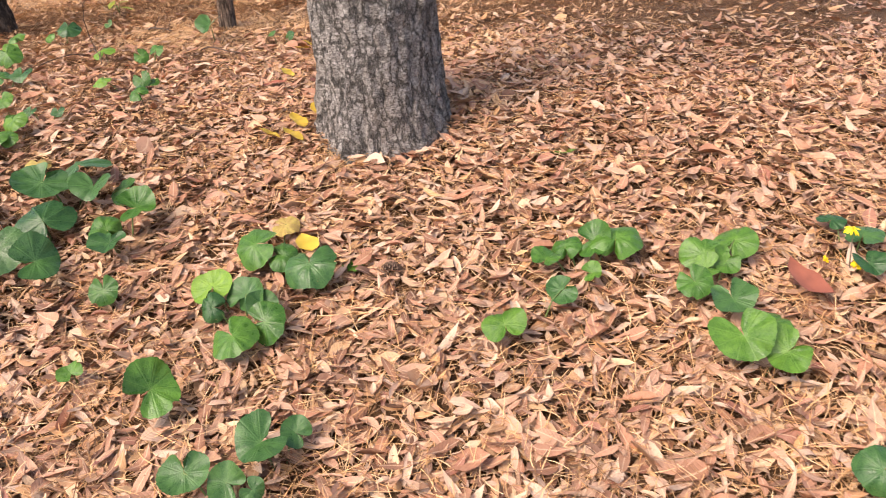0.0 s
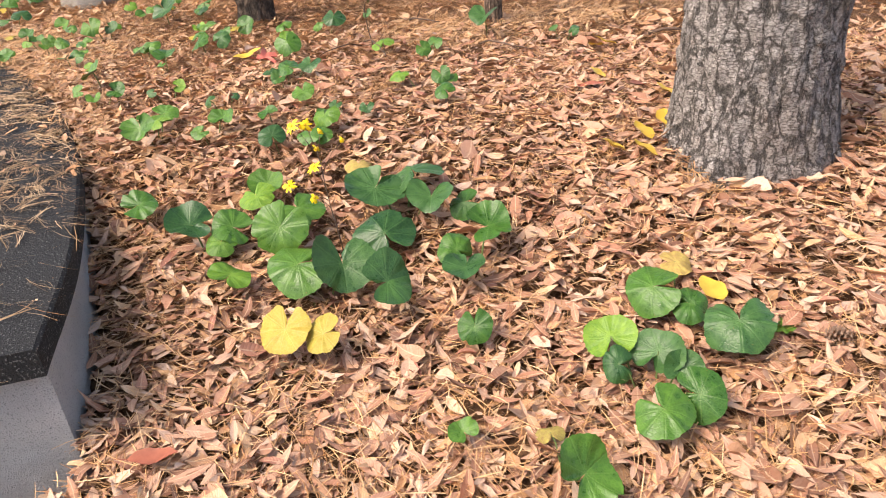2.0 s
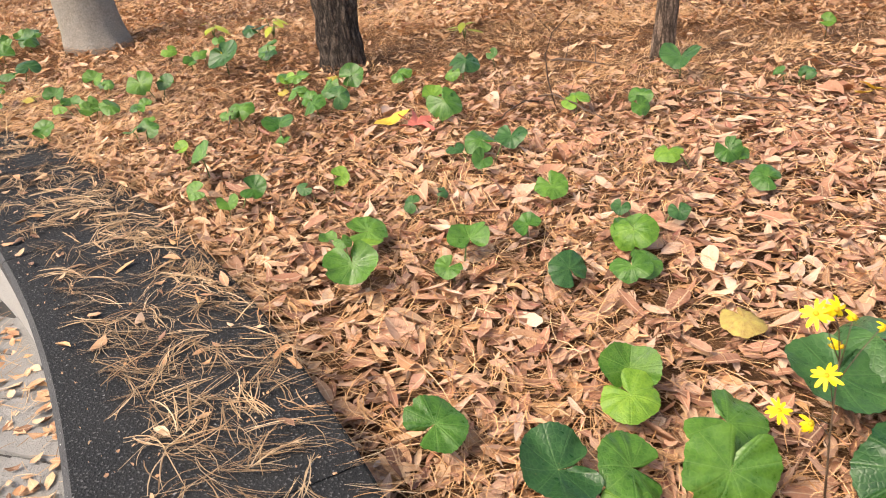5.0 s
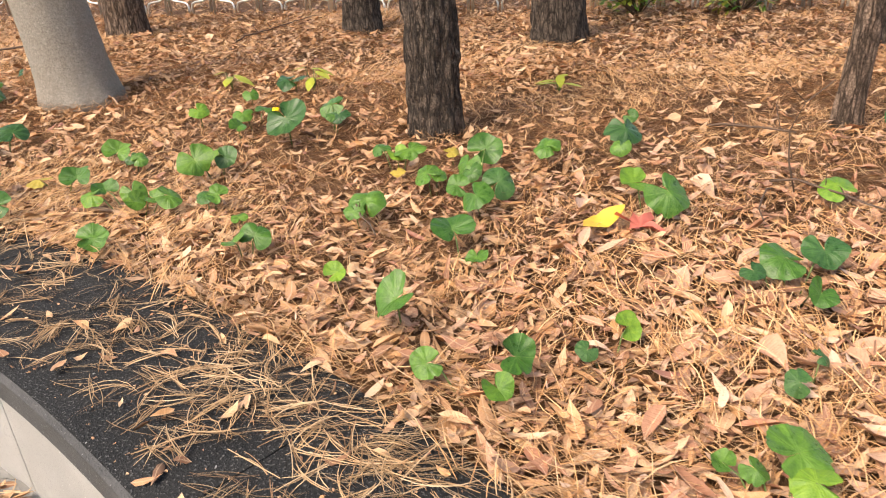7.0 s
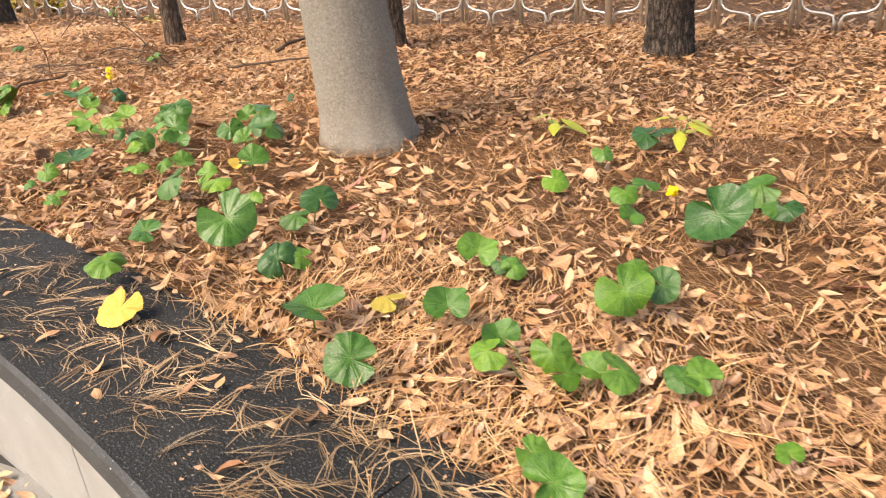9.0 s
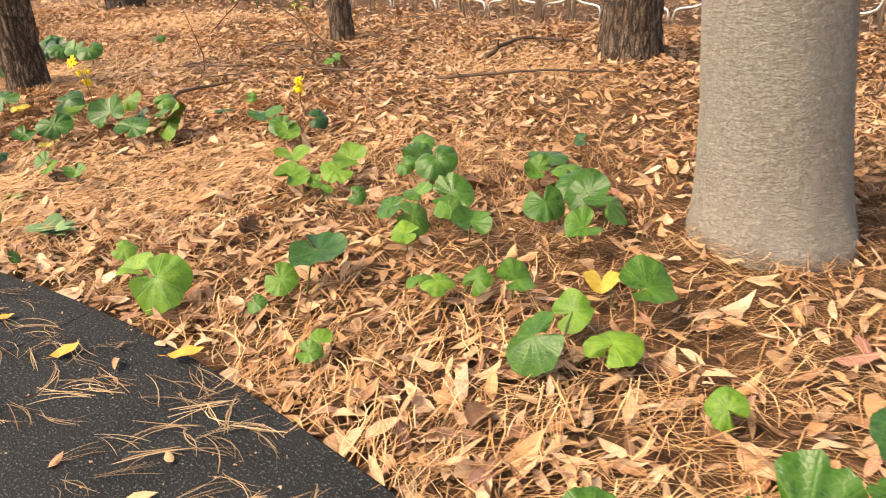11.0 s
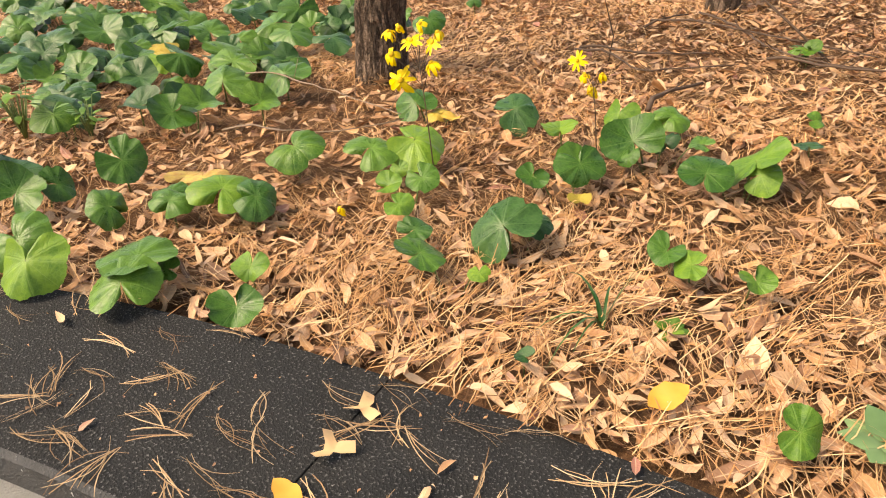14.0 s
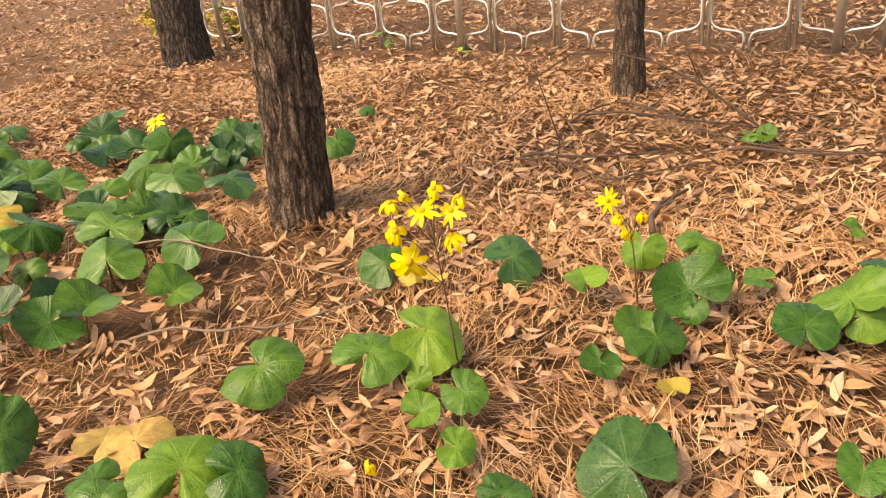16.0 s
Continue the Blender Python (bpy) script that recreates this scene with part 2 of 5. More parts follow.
LEAF_L = make_leaf("light_green_leaf", (0.0507, 0.138, 0.0095), (0.119, 0.23, 0.019), (0.212, 0.318, 0.076), 0.4)
LEAF_Y = make_leaf("yellowed_leaf", (0.396, 0.269, 0.028), (0.516, 0.367, 0.064), (0.585, 0.445, 0.16), 0.5)
LEAF_B = make_leaf("withered_leaf", (0.28, 0.17, 0.05), (0.42, 0.33, 0.08), (0.5, 0.4, 0.15), 0.6)
LEAF_S = make_leaf("silvery_leaf", (0.112, 0.205, 0.078), (0.196, 0.312, 0.13), (0.28, 0.41, 0.195), 0.6)
YELLOW = plain("yellow_fallen_leaf", (0.57, 0.387, 0.05), 0.55, 0, 0.4, 25)
BUSH_LEAF = plain("yellow_green_leaf", (0.30, 0.32, 0.035), 0.5, 0, 0.4)
LEAF_R = plain("red_leaf", (0.55, 0.15, 0.11), 0.6)
LEAF_RUST = plain("rusty_leaf", (0.30, 0.095, 0.055), 0.6, 0, 0.4)
LEAF_O = plain("orange_leaf", (0.66, 0.31, 0.05), 0.55)
LEAF_T = plain("tan_leaf", (0.64, 0.42, 0.22), 0.6)
PETAL = plain("yellow_petal", (0.86, 0.62, 0.01), 0.5, 0, 0.1)
FLOWER_EYE = plain("flower_eye", (0.62, 0.36, 0.01), 0.7)
STALK = plain("green_stalk", (0.12, 0.17, 0.05), 0.55)
STALK_BROWN = plain("brown_stalk", (0.10, 0.065, 0.04), 0.6)
CONE = plain("pine_cone_scale", (0.20, 0.13, 0.09), 0.8, 0, 0.5)
TWIG = plain("dead_twig", (0.10, 0.066, 0.047), 0.85, 0, 0.4)
TWIG_PALE = plain("bleached_twig", (0.24, 0.18, 0.13), 0.85, 0, 0.4)


# ---- builders ----
def mesh_of(name, verts, faces, material, smooth=False):
    me = bpy.data.meshes.new(name)
    me.from_pydata([tuple(map(float, v)) for v in verts], [], [tuple(map(int, f)) for f in faces])
    for mt in (material if isinstance(material, (list, tuple)) else (material,)):
        me.materials.append(mt)
    if smooth:
        me.polygons.foreach_set("use_smooth", [True] * len(me.polygons))
    me.update()
    return me


def big_mesh(name, co, tris, material, uv=None):
    """A large triangle mesh straight from arrays; uv gives each vertex its place along and across its piece."""
    me = bpy.data.meshes.new(name)
    me.vertices.add(len(co))
    me.vertices.foreach_set("co", np.asarray(co, np.float32).ravel())
    n = len(tris)
    me.loops.add(n * 3)
    me.loops.foreach_set("vertex_index", np.asarray(tris, np.int32).ravel())
    me.polygons.add(n)
    me.polygons.foreach_set("loop_start", np.arange(0, n * 3, 3, dtype=np.int32))
    me.materials.append(material)
    me.update(calc_edges=True)
    if uv is not None:
        layer = me.uv_layers.new(name="piece")
        layer.data.foreach_set("uv", np.asarray(uv, np.float32)[np.asarray(tris).ravel()].ravel())
    me.validate()
    return me


def part(name, me, parent, label="", m=None):
    ob = new(name, me)
    ob.parent = parent
    if m is not None:
        ob.matrix_basis = m
    if label:
        ob["label"] = label
    return ob


def empty(name, x, y, z, label, category, group="", kind="", rz=0.0):
    ob = new(name)
    ob.empty_display_size = 0.05
    ob.matrix_basis = pose(x, y, z, 0, 0, rz)
    return tagged(ob, label, category, group, kind)


def tube(points, radii, sides=8, cap=True):
    """Vertices and faces of a tube along points."""
    vs, fs = [], []
    for i, (p, r) in enumerate(zip(points, radii)):
        a = Vector(points[max(0, i - 1)])
        b = Vector(points[min(len(points) - 1, i + 1)])
        d = (b - a).normalized()
        u = d.cross(Vector((0.31, 0.2, 0.93))).normalized()
        w = d.cross(u)
        for k in range(sides):
            an = 2 * math.pi * k / sides
            vs.append(Vector(p) + u * (r * math.cos(an)) + w * (r * math.sin(an)))
    for i in range(len(points) - 1):
        for k in range(sides):
            k2 = (k + 1) % sides
            fs.append((i * sides + k, i * sides + k2, (i + 1) * sides + k2, (i + 1) * sides + k))
    if cap:
        fs.append(tuple(range(sides))[::-1])
        fs.append(tuple((len(points) - 1) * sides + k for k in range(sides)))
    return vs, fs


def spline(points, step=0.05):
    """A smooth plan curve through a few points, resampled."""
    out = []
    P = [Vector(p) for p in points]
    P = [P[0] * 2 - P[1]] + P + [P[-1] * 2 - P[-2]]
    for i in range(1, len(P) - 2):
        n = max(2, int((P[i + 1] - P[i]).length / step))
        for k in range(n):
            t = k / n
            a, b, c, d = P[i - 1:i + 3]
            out.append(0.5 * ((2 * b) + (c - a) * t + (2 * a - 5 * b + 4 * c - d) * t * t + (3 * b - a - 3 * c + d) * t ** 3))
    out.append(P[-2])
    return out


# ---- plan ----
COPING_TOP, COPING_THICK, COPING_WIDE = 0.0, 0.075, 0.48
PAVE = -0.38


def pave_height(x):
    """The path outside falls a little along the wall."""
    return -0.37 + 0.05 * min(0.0, max(-3.0, x + 3.2))


OUTER = spline([(-1.865, 1.41), (-2.22, 1.84), (-2.80, 2.39), (-3.48, 2.89), (-4.18, 3.29), (-5.0, 3.62), (-5.8, 3.88), (-6.85, 4.12),
                (-7.77, 4.17), (-8.5, 4.105), (-9.3, 3.93), (-10.4, 3.5), (-11.6, 2.8), (-13.0, 1.6), (-14.2, 0.1)])
NORMAL = []
for i in range(len(OUTER)):
    d = (OUTER[min(i + 1, len(OUTER) - 1)] - OUTER[max(i - 1, 0)]).normalized()
    NORMAL.append(Vector((d.y, -d.x)))
ARC = [0.0]
for a, b in zip(OUTER, OUTER[1:]):
    ARC.append(ARC[-1] + (b - a).length)
INNER = [p + n * COPING_WIDE for p, n in zip(OUTER, NORMAL)]
MID_X = np.array([(p + n * 0.24).x for p, n in zip(OUTER, NORMAL)])[::-1]
MID_Y = np.array([(p + n * 0.24).y for p, n in zip(OUTER, NORMAL)])[::-1]
IN_X = np.array([p.x for p in INNER])[::-1]
IN_Y = np.array([p.y for p in INNER])[::-1]


def ground_height(x, y):
    """Height of the bed: flush with the coping, sinking towards the end of the wall."""
    x, y = np.asarray(x, float), np.asarray(y, float)
    u = y - 0.45 * np.minimum(x + 1.0, 0)
    t = np.clip((3.9 - u) / 2.3, 0, 1)
    g = -0.33 * t * t * (3 - 2 * t)
    t2 = np.clip((1.5 - u) / 1.3, 0, 1)
    g = g - 0.12 * t2 * t2 * (3 - 2 * t2)
    g = g + 0.012 * np.sin(x * 2.3 + 1.0) * np.cos(y * 2.9) + 0.007 * np.sin(x * 7.1 + y * 5.3)
    return g + 0.035 * np.clip((y - 5.0) / 4.0, 0, 1)


def in_bed(x, y, margin=0.0):
    x, y = np.asarray(x, float), np.asarray(y, float)
    return (y > np.interp(x, IN_X, IN_Y) + margin) | (x > -1.49 + margin * 0.8)


# ---- ground and planter ----
def build_ground():
    xs = np.concatenate([[-400, -200, -100, -60, -40, -28, -20], np.arange(-15, 4.01, 0.07), [6, 9, 14, 22, 40, 80, 200, 400]])
    ys = np.concatenate([[-400, -200, -100, -50, -20, -8, -3], np.arange(-0.6, 12.01, 0.07), [14, 18, 26, 40, 70, 150, 300, 500]])
    X, Y = np.meshgrid(xs, ys)
    Z = ground_height(X, Y)
    edge = Y - np.interp(X, IN_X, IN_Y)
    inside = (edge > -0.06) | (X > -1.47)
    Z = np.where((edge < 0.05) & (X < -1.6), np.minimum(Z, -0.014), Z) - 0.03
    Z = np.where(inside, Z, -0.75)
    Z = Z + np.where(inside, np.random.RandomState(3).normal(0, 0.004, Z.shape), 0)
    n, k = len(xs), len(ys)
    co = np.stack([X, Y, Z], -1).reshape(-1, 3)
    i = (np.arange(k - 1)[:, None] * n + np.arange(n - 1)[None]).ravel()
    tris = np.concatenate([np.stack([i, i + 1, i + n + 1], -1), np.stack([i, i + n + 1, i + n], -1)])
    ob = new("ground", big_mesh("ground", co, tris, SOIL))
    tagged(ob, "woodland bed carpeted with brown pine needles and dead leaves", "ground", kind="structure")


def band(i0, i1, d0, d1, z0, z1, bevel=0.0):
    """A curved block between two stations of the plan curve, d metres in from its outer edge."""
    prof = [(d0, z0), (d1, z0), (d1, z1 - bevel), (d1 - bevel, z1), (d0 + bevel * 1.6, z1), (d0, z1 - bevel)] if bevel else [(d0, z0), (d1, z0), (d1, z1), (d0, z1)]
    vs, fs = [], []
    k = len(prof)
    for i in range(i0, i1 + 1):
        for d, z in prof:
            p = OUTER[i] + NORMAL[i] * d
            vs.append((p.x, p.y, z))
    for r in range(i1 - i0):
        for j in range(k):
            j2 = (j + 1) % k
            fs.append((r * k + j, (r + 1) * k + j, (r + 1) * k + j2, r * k + j2))
    fs.append(tuple(range(k)))
    fs.append(tuple((i1 - i0) * k + j for j in range(k))[::-1])
    return vs, fs


def stations(edges):
    """Indices of the plan curve nearest to distances along it."""
    return [min(range(len(ARC)), key=lambda i: abs(ARC[i] - e)) for e in edges]


def build_planter():
    total = ARC[-1]
    wall = empty("wall_planter", -1.7, 1.6, PAVE, "low curved planter wall of pale stone with black granite coping", "wall", kind="structure")
    inv = wall.matrix_basis.inverted()
    j1, j2 = (min(range(len(OUTER)), key=lambda i: abs(OUTER[i].x - x)) for x in (-7.10, -8.47))
    slab = ARC[j2] - ARC[j1]
    first = ARC[j1] % slab
    edges = [0.0] + list(np.arange(first, total - 0.3, slab)) + [total]
    st = stations(edges)
    core = band(1, len(OUTER) - 2, 0.05, 0.468, -0.9, -COPING_THICK - 0.004)
    ob = part("core", mesh_of("core", *core, END_STONE), wall, "grey granite wall core")
    ob.matrix_basis = inv
    for a, b in zip(st, st[1:]):
        vs, fs = band(a, b, 0.0, COPING_WIDE, -COPING_THICK, 0.0, 0.008)
        # a hair's gap at each joint
        cx = Vector(vs[0]) - Vector(vs[len(vs) - 6])
        t = cx.normalized() * 0.002
        vs = [Vector(v) + (-t if i < 6 else (t if i >= len(vs) - 6 else Vector())) for i, v in enumerate(vs)]
        me = mesh_of("coping_slab", vs, fs, (GRANITE, GRANITE_EDGE))
        for i in range((b - a) * 6):
            if i % 6 in (4, 5):
                me.polygons[i].material_index = 1
        ob = part("coping_slab", me, wall, "black granite coping slab strewn with needles")
        ob.matrix_basis = inv
    edges = [0.0] + list(np.arange((ARC[j1] + 0.12) % (slab / 2), total, slab / 2))
    st = stations(edges)
    for a, b in zip(st, st[1:]):
        vs, fs = band(a, b, 0.015, 0.05, -0.85, -COPING_THICK - 0.003)
        t = (Vector(vs[0]) - Vector(vs[-4])).normalized() * 0.0025
        vs = [Vector(v) + (-t if i < 4 else (t if i >= len(vs) - 4 else Vector())) for i, v in enumerate(vs)]
        ob = part("facing_stone", mesh_of("facing_stone", vs, fs, WALL_STONE), wall)
        ob.matrix_basis = inv


def build_pavement():
    """Paved path outside the wall: laid stones on a dark bed."""
    bed = new("pavement", None)
    bed.empty_display_size = 0.1
    tagged(bed, "grey stone paving littered with fallen leaves", "pavement", kind="structure")
    vs, fs = [], []
    for i in range(0, len(OUTER), 4):
        p = OUTER[i] + NORMAL[i] * 0.1
        z = pave_height(p.x) - 0.012
        vs += [(p.x, p.y, z), (p.x, -40, z)]
    k = len(vs)
    fs = [(i, i + 1, i + 3, i + 2) for i in range(0, k - 2, 2)]
    vs += [(60, 0.9, PAVE), (60, -40, PAVE), (-1.5, 0.9, PAVE)]
    fs.append((0, k + 2, k, k + 1, 1))
    part("paving_bed", mesh_of("paving_bed", vs, fs, JOINT), bed)
    w, h = 0.40, 0.20
    vs = [(-w / 2, -h / 2, -0.03), (w / 2, -h / 2, -0.03), (w / 2, h / 2, -0.03), (-w / 2, h / 2, -0.03)]
    vs += [(x * 0.985, y * 0.97, 0.0) for x, y, z in vs]
    paver = mesh_of("paver", vs, [(4, 5, 6, 7), (0, 1, 5, 4), (1, 2, 6, 5), (2, 3, 7, 6), (3, 0, 4, 7)], PAVER)
    rs = random.Random(5)
    count = 0
    for j in range(26):
        for i in range(22):
            x = -6.6 + i * 0.405 + (j % 2) * 0.2
            y = -0.9 + j * 0.205
            lim = float(np.interp(x, MID_X, MID_Y)) - 0.22 if x < -1.9 else 0.6
            if y > lim or y < lim - 1.6 or count >= 290:
                continue
            count += 1
            part("paver", paver, bed, m=pose(x, y, pave_height(x) + rs.uniform(-0.002, 0.002), rs.uniform(-0.4, 0.4), rs.uniform(-0.4, 0.4), 0))


# ---- trees ----
def trunk_mesh(radius, height, ridge, flare, seed, sides=56, rings=90, lean=(0, 0), bow=(0, 0), wide=1.0):
    vs, fs = [], []
    off = Vector((seed * 7.3, seed * 3.1, seed * 1.7))
    for j in range(rings + 1):
        q0 = j / rings
        z = -0.12 + (q0 / 0.75 * 1.4 if q0 < 0.75 else 1.4 + (q0 - 0.75) / 0.25 * (height - 1.28))
        f = max(z, 0) / height
        zz = max(z, 0)
        base = radius * (1 - 0.45 * f) + flare * math.exp(-zz / 0.12) + 0.4 * flare * math.exp(-zz / 0.5)
        cx, cy = lean[0] * z + bow[0] * z * z, lean[1] * z + bow[1] * z * z
        for k in range(sides):
            a = 2 * math.pi * k / sides
            d = Vector((math.cos(a), math.sin(a), 0))
            q = d * radius * 34 + Vector((0, 0, z * 4.5)) + off
            r = noise.fractal(q, 0.9, 2.1, 4)
            crack = abs(noise.noise(d * radius * 44 + Vector((0, 0, z * 5.5)) + off))
            lobe = noise.noise(d * 1.5 + Vector((0, 0, z * 0.8)) + off) * 0.07 * radius
            toe = flare * 0.7 * math.exp(-zz / 0.1) * noise.noise(d * 2.2 + off)
            rr = base + ridge * (0.6 * r + 0.9 * min(crack * 3, 1) - 0.5) + lobe + toe
            vs.append((cx + d.x * rr * wide, cy + d.y * rr, z))
    for j in range(rings):
        for k in range(sides):
            k2 = (k + 1) % sides
            fs.append((j * sides + k, j * sides + k2, (j + 1) * sides + k2, (j + 1) * sides + k))
    fs.append(tuple(rings * sides + k for k in range(sides)))
    return vs, fs


def tree(x, y, dia, bark, label, ridge=0.012, flare=0.03, seed=1, lean=(0, 0), bow=(0, 0), height=7.5, sides=64, rings=110):
    z = float(ground_height(x, y))
    t = empty("tree", x, y, z, label, "tree", "trees in the bed")
    part("trunk", mesh_of("trunk", *trunk_mesh(dia / 2 - flare * 0.6, height, ridge, flare, seed, sides, rings, lean, bow), bark, True), t)
    rs = random.Random(seed)
    for k in range(14 if ridge > 0.01 else 0):
        a, zc = rs.uniform(0, 6.28), rs.uniform(0.05, 1.1)
        w, hh = rs.uniform(0.03, 0.07), rs.uniform(0.05, 0.14)
        r = dia / 2 * (1 - 0.45 * zc / height) + flare * 0.4 * math.exp(-zc / 0.3) + 0.002
        vs, fs = [], []
        for j in range(4):
            for i in range(4):
                aa = a + (i / 3 - 0.5) * w / r + rs.uniform(-0.01, 0.01) / r * 0.3
                zz = zc + (j / 3 - 0.5) * hh + rs.uniform(-0.006, 0.006)
                rr = r + (0.008 if 0 < i < 3 and 0 < j < 3 else -0.012) + 0.010 * (j == 0)
                vs.append((math.cos(aa) * rr + lean[0] * zz, math.sin(aa) * rr + lean[1] * zz, zz))
        fs = [(4 * j + i, 4 * j + i + 1, 4 * j + i + 5, 4 * j + i + 4) for j in range(3) for i in range(3)]
        part("bark_flake", mesh_of("bark_flake", vs, fs, bark), t)
    crown(t, height, 0.7 + 3.0 * dia, LEAF_L if bark is BARK_PALE else LEAF_D, seed, lean, dia / 2)
    return t


def crown(t, height, spread, material, seed, lean, r0):
    """Limbs and an airy crown of needle tufts, high above the bed."""
    rs = random.Random(seed * 31)
    tips = []
    for k in range(9):
        z = height * rs.uniform(0.62, 0.97)
        a = k * 2.399 + rs.uniform(-0.3, 0.3)
        ln = spread * rs.uniform(0.6, 1.1)
        p0 = Vector((lean[0] * z, lean[1] * z, z))
        p1 = p0 + Vector((math.cos(a) * ln * 0.5, math.sin(a) * ln * 0.5, 0.25))
        p2 = p0 + Vector((math.cos(a) * ln, math.sin(a) * ln, rs.uniform(0.1, 0.7)))
        part("limb", mesh_of("limb", *tube([p0, p1, p2], [r0 * 0.35, r0 * 0.22, r0 * 0.08], 6), TWIG, True), t)
        tips += [p1.lerp(p2, f) for f in (0.1, 0.5, 0.9, 1.05)]
    n = 46
    rr = np.random.RandomState(seed)
    c = np.repeat(np.array([tuple(p) for p in tips]), n, 0) + rr.normal(0, 1, (len(tips) * n, 3)) * (0.3, 0.3, 0.16)
    e = rr.normal(0, 1, c.shape)
    e /= np.linalg.norm(e, axis=1)[:, None]
    w = np.cross(e, (0.3, 0.2, 0.9)) * 0.02
    co = np.stack([c - w, c + w, c + e * 0.16], 1).reshape(-1, 3)
    part("crown", big_mesh("crown", co, np.arange(len(co)).reshape(-1, 3), material), t)


# ---- fence ----
FENCE_Y = lambda x: 8.40 - 0.145 * x


def fence_rod(points, r, sides=8):
    return tube(points, [r] * len(points), sides)


def build_fence():
    """Steel tube fence: pairs of uprights, and between them curved tubes that spread from a foot and close again."""
    bay = 0.56
    ang = math.degrees(math.atan(-0.145))
    f = empty("steel_fence", 1.2, FENCE_Y(1.2), float(ground_height(1.2, 8.2)), "galvanised steel tube fence with curved loops between double uprights", "fence", rz=180 + ang)
    up = mesh_of("upright", *fence_rod([(0, 0, -0.06), (0, 0, 1.0)], 0.014), STEEL, True)
    thick = mesh_of("post", *fence_rod([(0, 0, -0.1), (0, 0, 1.08)], 0.03, 12), STEEL, True)
    loops = []
    for side in (-1, 1):
        pts = []
        h = bay / 2 - 0.03
        for z0 in (0.0, 0.44):
            key = [(0.02, -0.04 if z0 == 0 else 0.02), (0.02, 0.05), (0.035, 0.085), (0.07, 0.10), (h - 0.07, 0.115), (h - 0.025, 0.135), (h, 0.18), (h, 0.30), (h - 0.025, 0.345), (h - 0.07, 0.365), (0.07, 0.38), (0.035, 0.395), (0.02, 0.43)]
            pts += [(side * a, 0, z0 + b) for a, b in key]
        loops.append(mesh_of("loop", *fence_rod(pts, 0.011), STEEL, True))
    rail = mesh_of("rail", *fence_rod([(-0.3, 0, 0.93), (28 * bay + 0.3, 0, 0.93)], 0.02), STEEL, True)
    part("rail", rail, f)
    for i in range(29):
        part("upright", up, f, m=pose(i * bay - 0.022, 0, 0))
        part("upright", up, f, m=pose(i * bay + 0.022, 0, 0))
        if i % 5 == 1:
            part("post", thick, f, m=pose(i * bay + bay * 0.5, 0.05, 0))
        if i < 28:
            for lm in loops:
                part("loop", lm, f, m=pose((i + 0.5) * bay, 0, 0))


# ---- litter ----
def strips(n, seed, region, length, width, lift, curl, segs=2, tilt=0.25):
    """Many slender pieces lying loose: returns vertices and triangles. region gives x, y, z and, where they are combed, their turn."""
    rs = np.random.RandomState(seed)
    x, y, z, *turn = region(rs, n)
    n = len(x)
    L = rs.uniform(*length, n)
    Wd = rs.uniform(*width, n)
    yaw = turn[0] if turn else rs.uniform(0, 2 * np.pi, n)
    slope = rs.normal(0, tilt, n)
    bend = rs.normal(0, curl, n)
    h = rs.uniform(*lift, n)
    t = np.linspace(-0.5, 0.5, segs + 1)
    cx, cy = np.cos(yaw), np.sin(yaw)
    co = []
    for k, s in enumerate(t):
        along = s * L
        side = bend * L * (s * s - 0.08)
        px = x + cx * along - cy * side
        py = y + cy * along + cx * side
        pz = z + h + slope * along + 0.12 * L * (0.25 - s * s)
        w = Wd * 0.5 * (1.0 if 0 < k < segs else 0.6)
        co.append(np.stack([px - cy * w, py + cx * w, pz], -1))
        co.append(np.stack([px + cy * w, py - cx * w, pz + 0.0006], -1))
    co = np.stack(co, 1)
    m = co.shape[1]
    tri = []
    for k in range(segs):
        a = 2 * k
        tri += [(a, a + 1, a + 3), (a, a + 3, a + 2)]
    tris = (np.arange(n)[:, None, None] * m + np.array(tri)[None]).reshape(-1, 3)
    return co.reshape(-1, 3), tris


